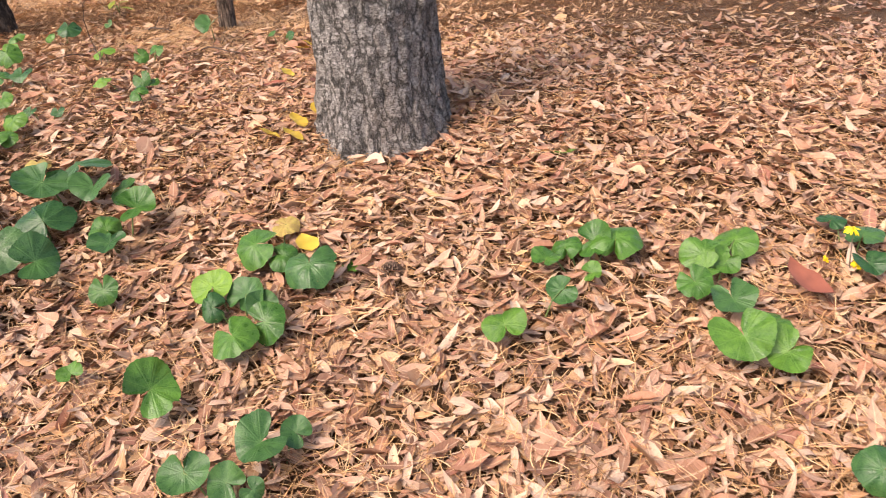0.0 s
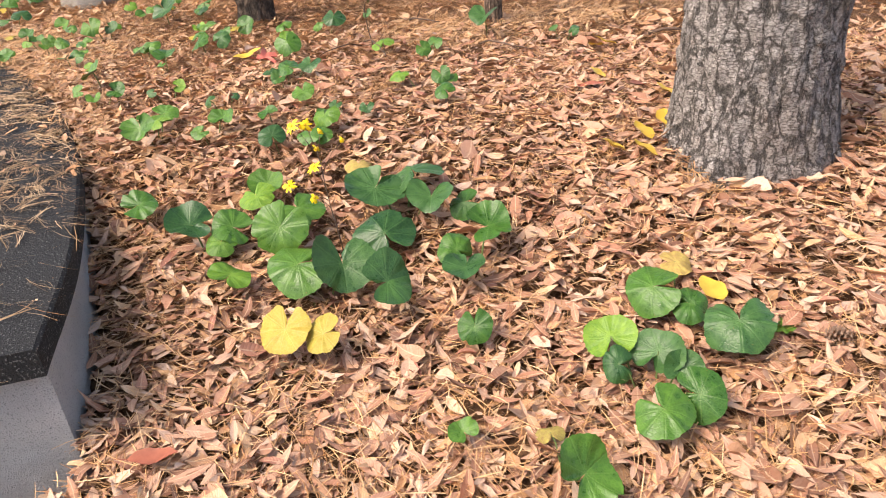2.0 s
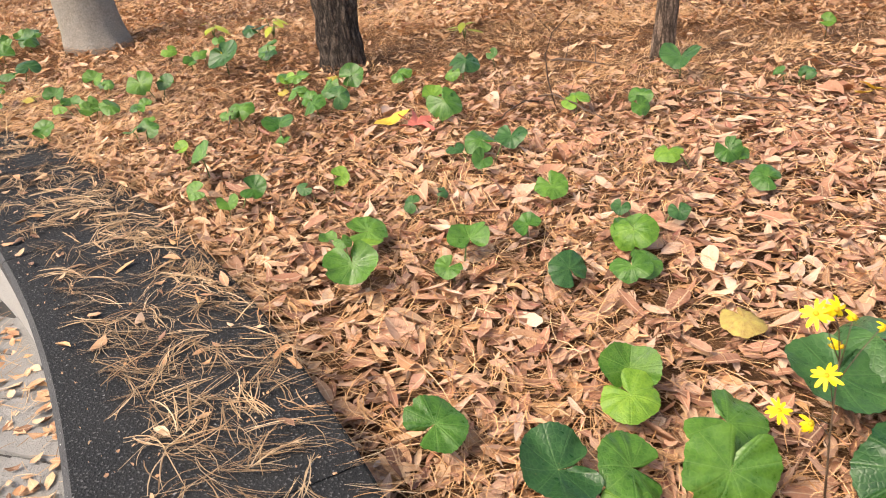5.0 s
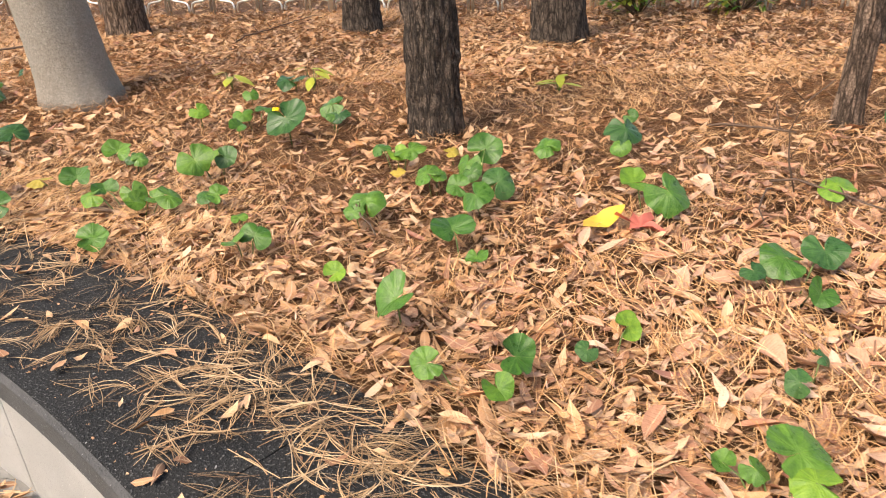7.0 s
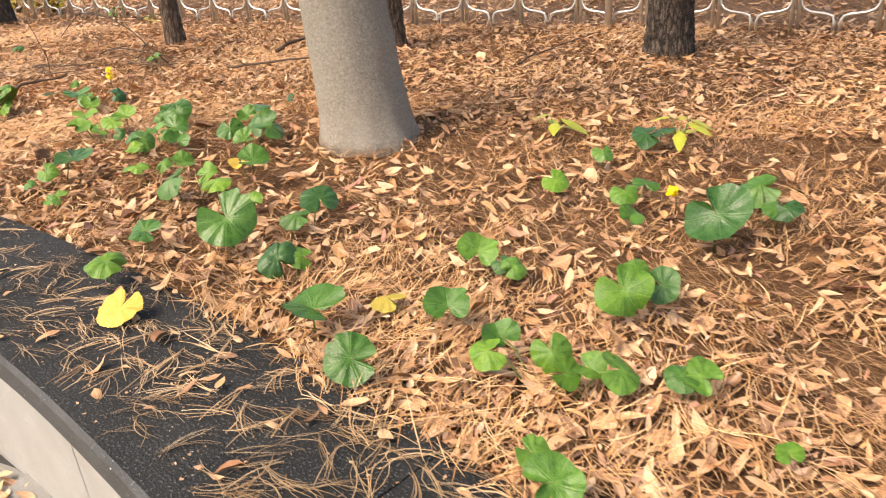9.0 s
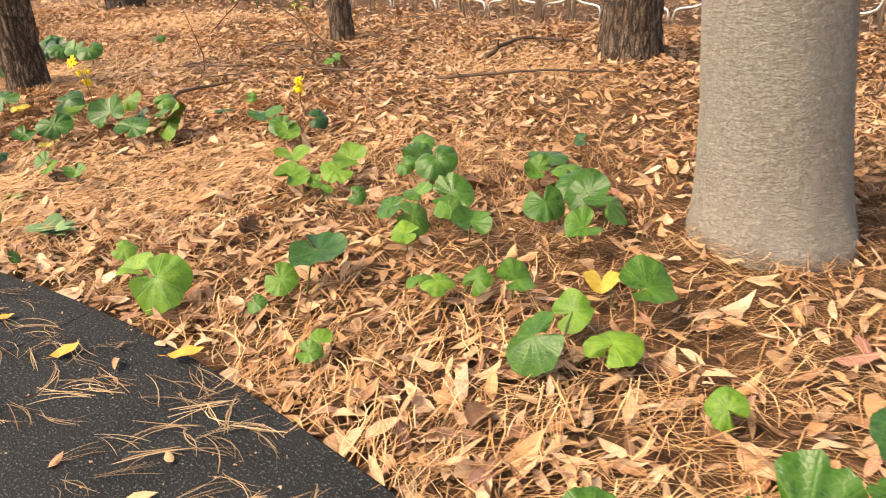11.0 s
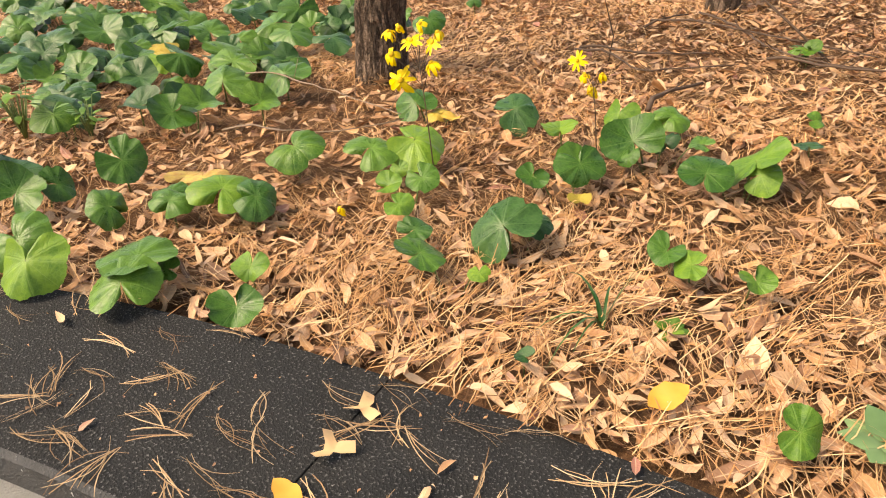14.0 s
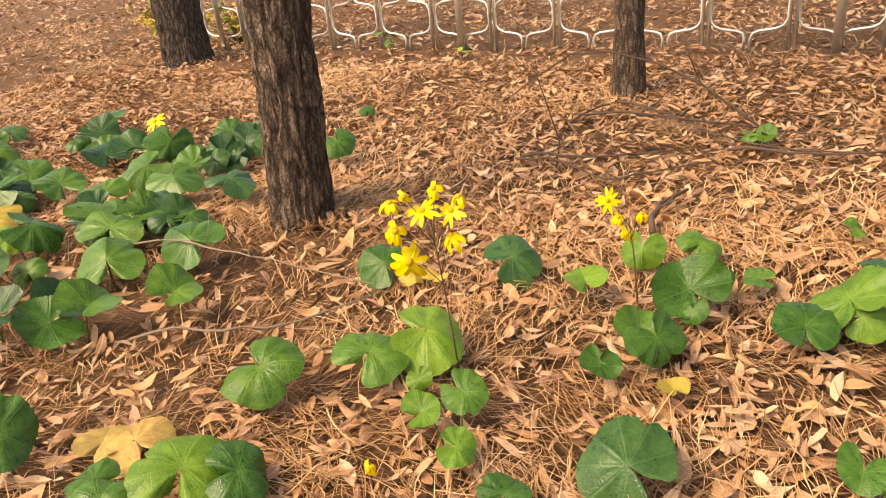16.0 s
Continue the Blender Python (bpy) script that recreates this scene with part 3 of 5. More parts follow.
def leaf_bits(n, seed, region, length, ratio, lift, tilt=0.24, curl_mean=0.12, broad=0.02, fine=False):
    """Dead leaves: slender pointed ovals, rolled along the midrib, curled and twisted; a few broad ones among them."""
    rs = np.random.RandomState(seed)
    x, y, z = region(rs, n)
    n = len(x)
    L = length[0] + (length[1] - length[0]) * rs.uniform(0, 1, n) ** 1.35
    wide = rs.uniform(0, 1, n) < broad
    Wd = L * np.where(wide, rs.uniform(0.6, 0.85, n), rs.uniform(*ratio, n))
    yaw = rs.uniform(0, 2 * np.pi, n)
    fold = rs.normal(0.1, 0.42, n)
    curl = rs.normal(curl_mean, 0.45, n)
    twist = rs.normal(0, 0.35, n)
    bow = rs.normal(0, 0.16, n)
    h = rs.uniform(*lift, n)
    a1, a2 = rs.normal(0, tilt, n), rs.normal(0, tilt * 1.3, n)
    belly = rs.uniform(-0.08, 0.08, n)
    pts, uv = [], []
    rows = ((-0.3, 0.36), (-0.04, 0.5), (0.24, 0.36)) if fine else ((-0.22, 0.47), (0.16, 0.44))
    for s, ww, sides in ((-0.5, 0, (0,)), *((a, b, (-1, 0, 1)) for a, b in rows), (0.5, 0, (0,))):
        for side in sides:
            mid = s + belly * (ww > 0)
            u = mid * L
            v = side * ww * Wd * np.cos(fold) + bow * L * (s * s - 0.1)
            zz = abs(side) * ww * Wd * np.sin(fold) * 1.2 + curl * L * (s * s) + rs.normal(0, 0.0012, n)
            zz = zz + u * a1 + v * (a2 + twist * s * 2)
            pts.append(np.stack([x + u * np.cos(yaw) - v * np.sin(yaw), y + u * np.sin(yaw) + v * np.cos(yaw), z + h + zz], -1))
            uv.append((s + 0.5, side))
    co = np.stack(pts, 1)
    last = 3 * len(rows) + 1
    tri = [(0, 2, 1), (0, 3, 2)]
    for q in range(1, last - 3, 3):
        tri += [(q, q + 1, q + 4), (q, q + 4, q + 3), (q + 1, q + 2, q + 5), (q + 1, q + 5, q + 4)]
    tri += [(last - 3, last - 2, last), (last - 2, last - 1, last)]
    tris = (np.arange(n)[:, None, None] * (last + 1) + np.array(tri)[None]).reshape(-1, 3)
    return co.reshape(-1, 3), tris, np.tile(np.array(uv), (n, 1))


def bed_region(x0, x1, y0, y1, margin=-0.01):
    """Over the bed; it spills a little on to the coping along the middle of the wall and keeps off it further on."""
    def pick(rs, n):
        x, y = rs.uniform(x0, x1, n), rs.uniform(y0, y1, n)
        keep = in_bed(x, y, margin + 0.014 * (x < -5.7) - 0.03 * ((x > -5.6) & (x < -3.4)) + 0.01 * np.sin(x * 11) + 0.008 * np.sin(x * 29))
        x, y = x[keep], y[keep]
        return x, y, ground_height(x, y)
    return pick


def needle_share(x, y):
    """Where needles outweigh leaves: the deeper bed and the further stretch of the path."""
    deep = np.clip(y - np.interp(x, IN_X, IN_Y), 0, 4) * np.where(x < -6.6, 0.6, 1.0)
    return np.clip(0.2 + 0.22 * deep + 0.35 * np.clip((-1.0 - x) / 2.0, 0, 1) * np.clip(deep * 1.2, 0.3, 1) + 0.15 * np.sin(x * 1.7 + y), 0.05, 1.1)


def leaf_region(x0, x1, y0, y1, margin=-0.01):
    def pick(rs, n):
        x, y, z = bed_region(x0, x1, y0, y1, margin)(rs, n)
        patch = 0.5 + 0.5 * np.sin(x * 3.1 + np.sin(y * 2.3) * 1.5) * np.cos(y * 2.7 + x)
        keep = rs.uniform(0, 1, len(x)) < np.clip(1.2 - 0.85 * needle_share(x, y) - 0.25 * patch, 0.14, 1)
        return x[keep], y[keep], z[keep]
    return pick


def coping_region(thick=1.0):
    """On top of the coping: drifts along its first stretch, thicker towards the bed, few pieces further on."""
    def pick(rs, n):
        i = rs.randint(0, len(OUTER) - 60, n)
        d = rs.uniform(0.03, COPING_WIDE - 0.01, n)
        s = np.array(ARC)[i]
        dens = np.where(s < 3.0, 1.0, np.where(s < 5.0, 0.55, 0.17)) * np.where(d > 0.3, 1.0, 0.75)
        clump = 0.5 + 0.5 * np.sin(s * 9 + d * 7) * np.cos(s * 5.3 - d * 11)
        keep = rs.uniform(0, 1, n) < thick * dens * np.clip((s - 0.45) / 0.8, 0.06, 1) * (0.2 + 0.8 * clump)
        i, d = i[keep], d[keep]
        p = np.array([(OUTER[a].x, OUTER[a].y) for a in i]) + np.array([(NORMAL[a].x, NORMAL[a].y) for a in i]) * d[:, None]
        return p[:, 0], p[:, 1], np.full(len(i), 0.0)
    return pick


def combed(region, size=6, spread=0.05):
    """Needles gather in tufts that lie one way, and neighbouring tufts lie much alike."""
    def pick(rs, n):
        x, y, z = region(rs, n // size)
        lie = 0.9 * np.sin(x * 1.9 + 1.3 * np.sin(y * 1.6)) + 0.7 * np.cos(y * 2.7 - x) + rs.normal(0, 0.65, len(x))
        i = np.repeat(np.arange(len(x)), size)
        a = lie[i] + rs.normal(0, 0.28, len(i))
        px, py = x[i] + rs.normal(0, spread, len(i)), y[i] + rs.normal(0, spread * 0.5, len(i))
        keep = in_bed(px, py, -0.07 + 0.07 * (px < -5.7)) & ((px < -1.8) | in_bed(px, py, 0.0))
        px, py, a = px[keep], py[keep], a[keep]
        return px, py, np.where(in_bed(px, py, 0.02), ground_height(px, py), 0.026), a
    return pick


def coping_bundles(rs, n):
    """Needles on the coping lie in small fans of three or four that share a foot, many of them swept one way."""
    k = n // 4
    x, y, z = coping_region()(rs, k)
    k = len(x)
    lie = np.where(rs.uniform(0, 1, k) < 0.5, rs.normal(0.1, 0.4, k), rs.uniform(0, 6.28, k))
    i = np.repeat(np.arange(k), 4)
    a = lie[i] + rs.normal(0, 0.16, len(i))
    px, py = x[i] + 0.05 * np.cos(a), y[i] + 0.05 * np.sin(a)
    d = py - np.interp(px, IN_X, IN_Y)
    keep = (d < 0.05) & (d > -0.46) & (px < -1.64)
    return px[keep], py[keep], np.zeros(keep.sum()), a[keep]


def far_leaf_region(x0, x1, y0, y1):
    def pick(rs, n):
        x, y, z = bed_region(x0, x1, y0, y1)(rs, n)
        patch = np.sin(x * 2.1 + np.sin(y * 1.7) * 1.5) * np.cos(y * 1.9 + x)
        keep = rs.uniform(0, 1, len(x)) < 0.7 + 0.3 * patch
        return x[keep], y[keep], z[keep]
    return pick


def stuff(name, arrays, material, label, category):
    co, tris, *uv = arrays
    tagged(new(name, big_mesh(name, co, tris, material, uv[0] if uv else None)), label, category, kind="stuff")


def build_litter():
    near = (-13.8, 2.2, 1.0, 6.6)
    def needle_region(rs, n):
        x, y, z = bed_region(*near)(rs, n)
        keep = rs.uniform(0, 1, len(x)) < 0.55 + 0.45 * np.clip((-0.6 - x) / 1.6 + (y - 3.3) * 0.5, 0, 1)
        return x[keep], y[keep], z[keep]
    def pink_region(rs, n):
        x, y, z = bed_region(-3.4, 2.3, 1.0, 5.4)(rs, n)
        keep = rs.uniform(0, 1, len(x)) < np.clip((x + 3.2) / 2.2, 0, 1) * np.clip((5.4 - y) / 1.6, 0, 1)
        return x[keep], y[keep], z[keep]
    stuff("dead_leaves", leaf_bits(36000, 23, pink_region, (0.03, 0.11), (0.2, 0.42), (-0.018, 0.018), 0.24, broad=0.05, fine=True), LITTER_PINK, "thick layer of pinkish brown fallen leaves", "leaves")
    stuff("pine_needles", strips(205000, 11, combed(needle_region), (0.06, 0.15), (0.0014, 0.0028), (-0.024, 0.016), 0.25), NEEDLE, "thick carpet of brown pine needles over the bed", "needles")
    mid = (-14.5, 4.6, 6.2, 9.2)
    stuff("pine_needles", strips(88000, 12, combed(bed_region(*mid), 5, 0.07), (0.07, 0.17), (0.002, 0.0042), (-0.02, 0.014), 0.25), NEEDLE, "brown pine needles beneath the far trees", "needles")
    stuff("pine_needles", strips(30000, 13, combed(bed_region(-19.0, 5.5, 9.0, 13.5), 5, 0.08), (0.09, 0.18), (0.003, 0.006), (-0.02, 0.014), 0.2), NEEDLE, "brown pine needles beyond the fence", "needles")
    stuff("dead_leaves", leaf_bits(118000, 21, leaf_region(*near), (0.026, 0.095), (0.19, 0.44), (-0.024, 0.010), 0.26, fine=True), LITTER_LEAF, "dry tan and pinkish brown fallen leaves", "leaves")
    stuff("dead_leaves", leaf_bits(50000, 22, far_leaf_region(*mid), (0.03, 0.095), (0.2, 0.42), (-0.022, 0.008)), LITTER_LEAF, "dry brown fallen leaves beneath the far trees", "leaves")
    stuff("dead_leaves", leaf_bits(14000, 36, far_leaf_region(-19.0, 5.5, 9.0, 13.5), (0.05, 0.11), (0.24, 0.45), (-0.022, 0.008)), LITTER_LEAF, "dry brown fallen leaves along the fence", "leaves")
    stuff("dead_leaves", leaf_bits(9000, 24, far_leaf_region(-32.0, -18.5, 5.0, 24.0), (0.07, 0.15), (0.3, 0.5), (-0.02, 0.01)), LITTER_LEAF, "brown leaves on the ground far off", "leaves")
    stuff("dead_leaves", leaf_bits(8000, 25, far_leaf_region(-19.0, 7.0, 13.2, 22.0), (0.07, 0.15), (0.3, 0.5), (-0.02, 0.01)), LITTER_LEAF, "brown leaves on the ground beyond the fence", "leaves")
    stuff("dead_leaves", leaf_bits(9000, 26, far_leaf_region(2.0, 6.5, 1.0, 6.4), (0.04, 0.1), (0.24, 0.44), (-0.02, 0.01)), LITTER_PINK, "pinkish brown leaves further along the bed", "leaves")
    stuff("pine_needles", strips(26000, 31, coping_bundles, (0.08, 0.15), (0.0011, 0.0023), (0.002, 0.010), 0.55, 5, 0.03), NEEDLE_PALE, "dry straw-coloured pine needles scattered over the granite coping", "needles")
    stuff("dead_leaves", leaf_bits(900, 32, coping_region(), (0.03, 0.075), (0.25, 0.48), (0.006, 0.012), 0.12, fine=True), LITTER_LEAF, "dry fallen leaves lying on the granite coping", "leaves")
    stuff("leaf_fragments", leaf_bits(5000, 35, coping_region(1.5), (0.003, 0.011), (0.3, 0.8), (0.002, 0.004), 0.1), LITTER_LEAF, "crumbs of dry leaf on the granite coping", "leaf fragments")
    stuff("leaf_fragments", leaf_bits(22000, 27, bed_region(-4.6, 2.2, 1.0, 4.6), (0.010, 0.040), (0.18, 0.5), (-0.02, 0.014), 0.35), LITTER_PINK, "broken bits of brown leaf among the litter", "leaf fragments")
    stuff("pine_needles", strips(26000, 28, pink_region, (0.05, 0.13), (0.0013, 0.0025), (-0.002, 0.022), 0.3, 3, 0.14), NEEDLE, "thin brown pine needles lying over the fallen leaves", "needles")
    stuff("pine_needles", strips(24000, 29, combed(bed_region(-9.5, -1.5, 2.0, 6.2), 4, 0.03), (0.07, 0.15), (0.0014, 0.0028), (0.004, 0.022), 0.4, 4, 0.12), NEEDLE, "curved brown pine needles lying on top of the litter", "needles")
    def paving(rs, n):
        i = rs.randint(0, 160, n)
        d = -rs.uniform(0.0, 1.0, n) ** 1.5 * 1.2 - 0.02
        p = np.array([(OUTER[a].x, OUTER[a].y) for a in i]) + np.array([(NORMAL[a].x, NORMAL[a].y) for a in i]) * d[:, None]
        return p[:, 0], p[:, 1], np.array([pave_height(v) for v in p[:, 0]])
    stuff("dead_leaves", leaf_bits(2600, 33, paving, (0.03, 0.07), (0.35, 0.7), (0.004, 0.014), 0.15), LITTER_LEAF, "dry tan leaves strewn over the grey paving", "leaves")
    stuff("pine_needles", strips(2500, 34, paving, (0.05, 0.12), (0.0014, 0.0026), (0.002, 0.012), 0.3, 3, 0.04), NEEDLE_PALE, "dry needles strewn over the grey paving", "needles")


build_ground()
build_planter()
build_pavement()
build_fence()
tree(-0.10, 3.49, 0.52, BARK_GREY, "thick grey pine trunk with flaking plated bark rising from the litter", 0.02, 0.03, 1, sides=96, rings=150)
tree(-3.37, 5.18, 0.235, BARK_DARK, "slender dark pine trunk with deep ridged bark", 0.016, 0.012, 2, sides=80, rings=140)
tree(-5.63, 5.83, 0.42, BARK_PALE, "pale smooth-barked tree trunk leaning slightly", 0.003, 0.03, 3, (-0.11, 0.0))
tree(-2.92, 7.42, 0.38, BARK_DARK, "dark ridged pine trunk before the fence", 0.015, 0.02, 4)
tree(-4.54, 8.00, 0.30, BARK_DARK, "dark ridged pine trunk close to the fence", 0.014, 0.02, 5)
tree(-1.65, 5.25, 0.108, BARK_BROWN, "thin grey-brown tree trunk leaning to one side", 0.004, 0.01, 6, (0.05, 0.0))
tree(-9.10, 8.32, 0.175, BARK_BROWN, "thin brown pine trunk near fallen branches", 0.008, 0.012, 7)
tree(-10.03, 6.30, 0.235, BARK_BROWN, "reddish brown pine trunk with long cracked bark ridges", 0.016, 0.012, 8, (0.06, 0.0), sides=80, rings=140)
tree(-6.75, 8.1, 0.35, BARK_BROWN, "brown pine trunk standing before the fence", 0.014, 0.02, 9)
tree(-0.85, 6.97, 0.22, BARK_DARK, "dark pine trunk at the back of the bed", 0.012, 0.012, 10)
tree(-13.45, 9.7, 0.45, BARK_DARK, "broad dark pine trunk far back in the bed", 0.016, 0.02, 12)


# ---- leopard plants ----
def blade_mesh(name, material, seed, fold=0.0, dome=0.1, curl=0.0):
    """A kidney-shaped leaf blade one metre across: rounded lobes beside the notch, fine teeth, pleats along the veins, a wavy rim."""
    rs = random.Random(seed)
    seg, rings = 57, 5
    ph, ph2 = rs.uniform(0, 6.28), rs.uniform(0, 6.28)
    gap = rs.uniform(0.03, 0.2)
    round_in = rs.uniform(0.2, 0.36)
    wave = rs.uniform(0.03, 0.085)
    turns = rs.choice((2, 3, 3, 4))
    long = rs.uniform(0.9, 1.02)
    tear = rs.uniform(-2.2, 2.2) if rs.random() < 0.4 else None
    joint = Vector((0, -0.14, 0))
    vs, fs = [joint.copy()], []
    for r in range(1, rings + 1):
        f = r / rings
        for k in range(seg):
            th = (math.pi - gap) * (2 * k / (seg - 1) - 1)
            away = (math.pi - gap - abs(th)) / round_in
            rad = 0.53 * (1 - 0.06 * math.exp(-(th / 0.5) ** 2) + 0.05 * math.sin(2 * th + ph) + 0.025 * math.sin(5 * th + ph2) + 0.013 * (-1) ** k * f)
            rad *= 1 - 0.62 * math.exp(-away * away * 1.8)
            if tear is not None and abs(th - tear) < 0.16:
                rad *= 1 - 0.2 * f * (1 - abs(th - tear) / 0.16)
            p = joint + Vector((math.sin(th) * rad * 1.04, math.cos(th) * rad * long, 0)) * f
            y = p.y + 0.14
            p.z = dome * (0.5 * f - 0.9 * f * f) + fold * abs(p.x) * 0.9 - curl * y * abs(y) * 1.6
            p.z += wave * f ** 2.5 * math.sin(turns * th + ph) + 0.014 * f * math.cos(9 * th) + 0.01 * f ** 3 * math.sin(11 * th + ph2)
            vs.append(p)
    for k in range(seg - 1):
        fs.append((0, 2 + k, 1 + k))
    for r in range(rings - 1):
        for k in range(seg - 1):
            a = 1 + r * seg + k
            fs.append((a, a + 1, a + 1 + seg, a + seg))
    return mesh_of(name, vs, fs, material, True)


LEAF_KIND = {"d": LEAF_D, "g": LEAF_G, "l": LEAF_L, "y": LEAF_Y, "b": LEAF_B}
BLADES = {k: [blade_mesh("leaf", m, 10 * i + ord(k), *form) for i, form in enumerate(((0.0, 0.3, 0.1), (0.2, 0.12, 0.3), (-0.2, 0.15, 0.15), (0.5, 0.05, 0.25), (0.1, 0.4, 0.0), (-0.1, -0.2, -0.15), (0.3, -0.1, -0.1), (-0.4, 0.1, 0.4), (0.1, 0.1, 0.5), (0.0, 0.15, 0.2)))] for k, m in LEAF_KIND.items()}
LEAF_WORDS = {"d": "deep green rounded leaf", "g": "glossy green rounded leaf", "l": "light green rounded leaf", "y": "yellowed rounded leaf", "b": "withered brown leaf"}
LEAF_RS = random.Random(77)


def leopard_plant(x, y, facing, *leaves):
    rs = LEAF_RS
    z = float(ground_height(x, y))
    kinds = [k for k, *_ in leaves]
    tint = "dark green" if kinds.count("d") * 2 > len(kinds) else "light green" if kinds.count("l") * 2 > len(kinds) else "yellowing" if kinds.count("y") * 2 > len(kinds) else "green"
    many = "single" if len(leaves) == 1 else "few" if len(leaves) < 4 else "many"
    if max(k[3] for k in leaves) < 0.07:
        size = "small"
    else:
        size = "large" if max(k[3] for k in leaves) > 0.14 else "young"
    text = {"single": f"{size} {tint} leopard plant with a single rounded leaf in litter", "few": f"{size} {tint} leopard plant with few rounded glossy leaves in litter",
            "many": f"bushy {tint} leopard plant with many overlapping rounded glossy leaves"}[many]
    plant = empty("leopard_plant", x, y, z, text, "plant", "leopard plants in the bed")
    view = Vector((math.cos(radians(facing)), math.sin(radians(facing)), 0))
    for kind, dx, dy, size in leaves:
        size = min(size, 0.165) * (1.28 if x < -9.7 and y > 5.6 else 1.1)
        g = float(ground_height(x + dx, y + dy)) - z
        flat = kind in "yb"
        h = g + (0.02 + 0.2 * size if flat else 0.025 + 0.42 * size)
        out = Vector((dx, dy, 0)) * 6 + Vector((rs.uniform(-1, 1), rs.uniform(-1, 1), 0)) * 0.8
        yaw = math.atan2(-out.x, out.y)
        tilt = radians(rs.uniform(4, 20) if flat else rs.uniform(12, 48))
        axis = Vector((0, 0, 1)).cross((view + Vector((rs.uniform(-0.6, 0.6), rs.uniform(-0.6, 0.6), 0))).normalized())
        m = Matrix.Translation((dx, dy, h)) @ Matrix.Rotation(tilt, 4, axis) @ Matrix.Rotation(yaw, 4, "Z") @ Matrix.Diagonal((size, size, size, 1))
        leaf = part("leaf", rs.choice(BLADES[kind]), plant, "" if kind == "g" else LEAF_WORDS[kind], m)
        joint = m @ Vector((0, -0.14, 0))
        foot = Vector((dx * 0.25 if len(leaves) > 1 else joint.x - view.x * 0.03, dy * 0.25 if len(leaves) > 1 else joint.y - view.y * 0.03, 0))
        foot.z = float(ground_height(x + foot.x, y + foot.y)) - z - 0.05
        mid = foot.lerp(joint, 0.6) + Vector((0, 0, 0.25 * (joint.z - foot.z)))
        r = 0.0014 + 0.009 * size
        vs, fs = tube([foot, mid, joint], [r * 1.3, r, r * 0.8], 5)
        part("stalk", mesh_of("stalk", vs, fs, STALK, True), leaf, m=m.inverted())


# ---- flowers ----
def flower_head(name, seed, droop, spread=1.0):
    """Daisy head one metre across: narrow, uneven ray petals round a small eye, some hanging, some lost."""
    rs = random.Random(seed)
    vs, fs = [], []
    n = rs.choice((9, 10, 11, 12))
    for k in range(n):
        if rs.random() < 0.08:
            continue
        a = 2 * math.pi * k / n + rs.uniform(-0.2, 0.2)
        ln = rs.uniform(0.36, 0.56)
        wd = rs.uniform(0.06, 0.09)
        hang = droop * rs.uniform(0.6, 1.3)
        twist = rs.uniform(-0.5, 0.5)
        d, s = Vector((math.cos(a), math.sin(a), 0)), Vector((-math.sin(a), math.cos(a), 0))
        b0 = len(vs)
        for f, w in ((0.08, 0.5), (0.3, 0.9), (0.6, 1.0), (0.85, 0.8), (1.0, 0.25)):
            c = d * (ln * f * spread) * math.cos(hang * f) + Vector((0, 0, -ln * f * math.sin(hang * f) + 0.03 * f))
            side = (s + Vector((0, 0, twist * f))).normalized() * wd * w
            vs += [c - side, c + Vector((0, 0, -0.012)), c + side]
        for q in range(4):
            for h in (0, 1):
                e = b0 + 3 * q + h
                fs.append((e, e + 3, e + 4, e + 1))
    return mesh_of(name, vs, fs, PETAL, True)


def flower_eye():
    vs, fs = [], []
    for r, zz in ((0.09, 0.0), (0.08, 0.04), (0.035, 0.06)):
        for k in range(10):
            vs.append((r * math.cos(k * 0.6283), r * math.sin(k * 0.6283), zz))
    for j in range(2):
        for k in range(10):
            fs.append((j * 10 + k, j * 10 + (k + 1) % 10, j * 10 + 10 + (k + 1) % 10, j * 10 + 10 + k))
    fs.append(tuple(20 + k for k in range(10)))
    return mesh_of("eye", vs, fs, FLOWER_EYE, True)


EYE = flower_eye()
HEADS = [flower_head("flower_head", 3, 0.2), flower_head("flower_head", 4, 0.6), flower_head("flower_head", 5, 0.95, 0.9), flower_head("flower_head", 6, 1.25, 0.8), flower_head("flower_head", 7, 0.9, 0.85)]


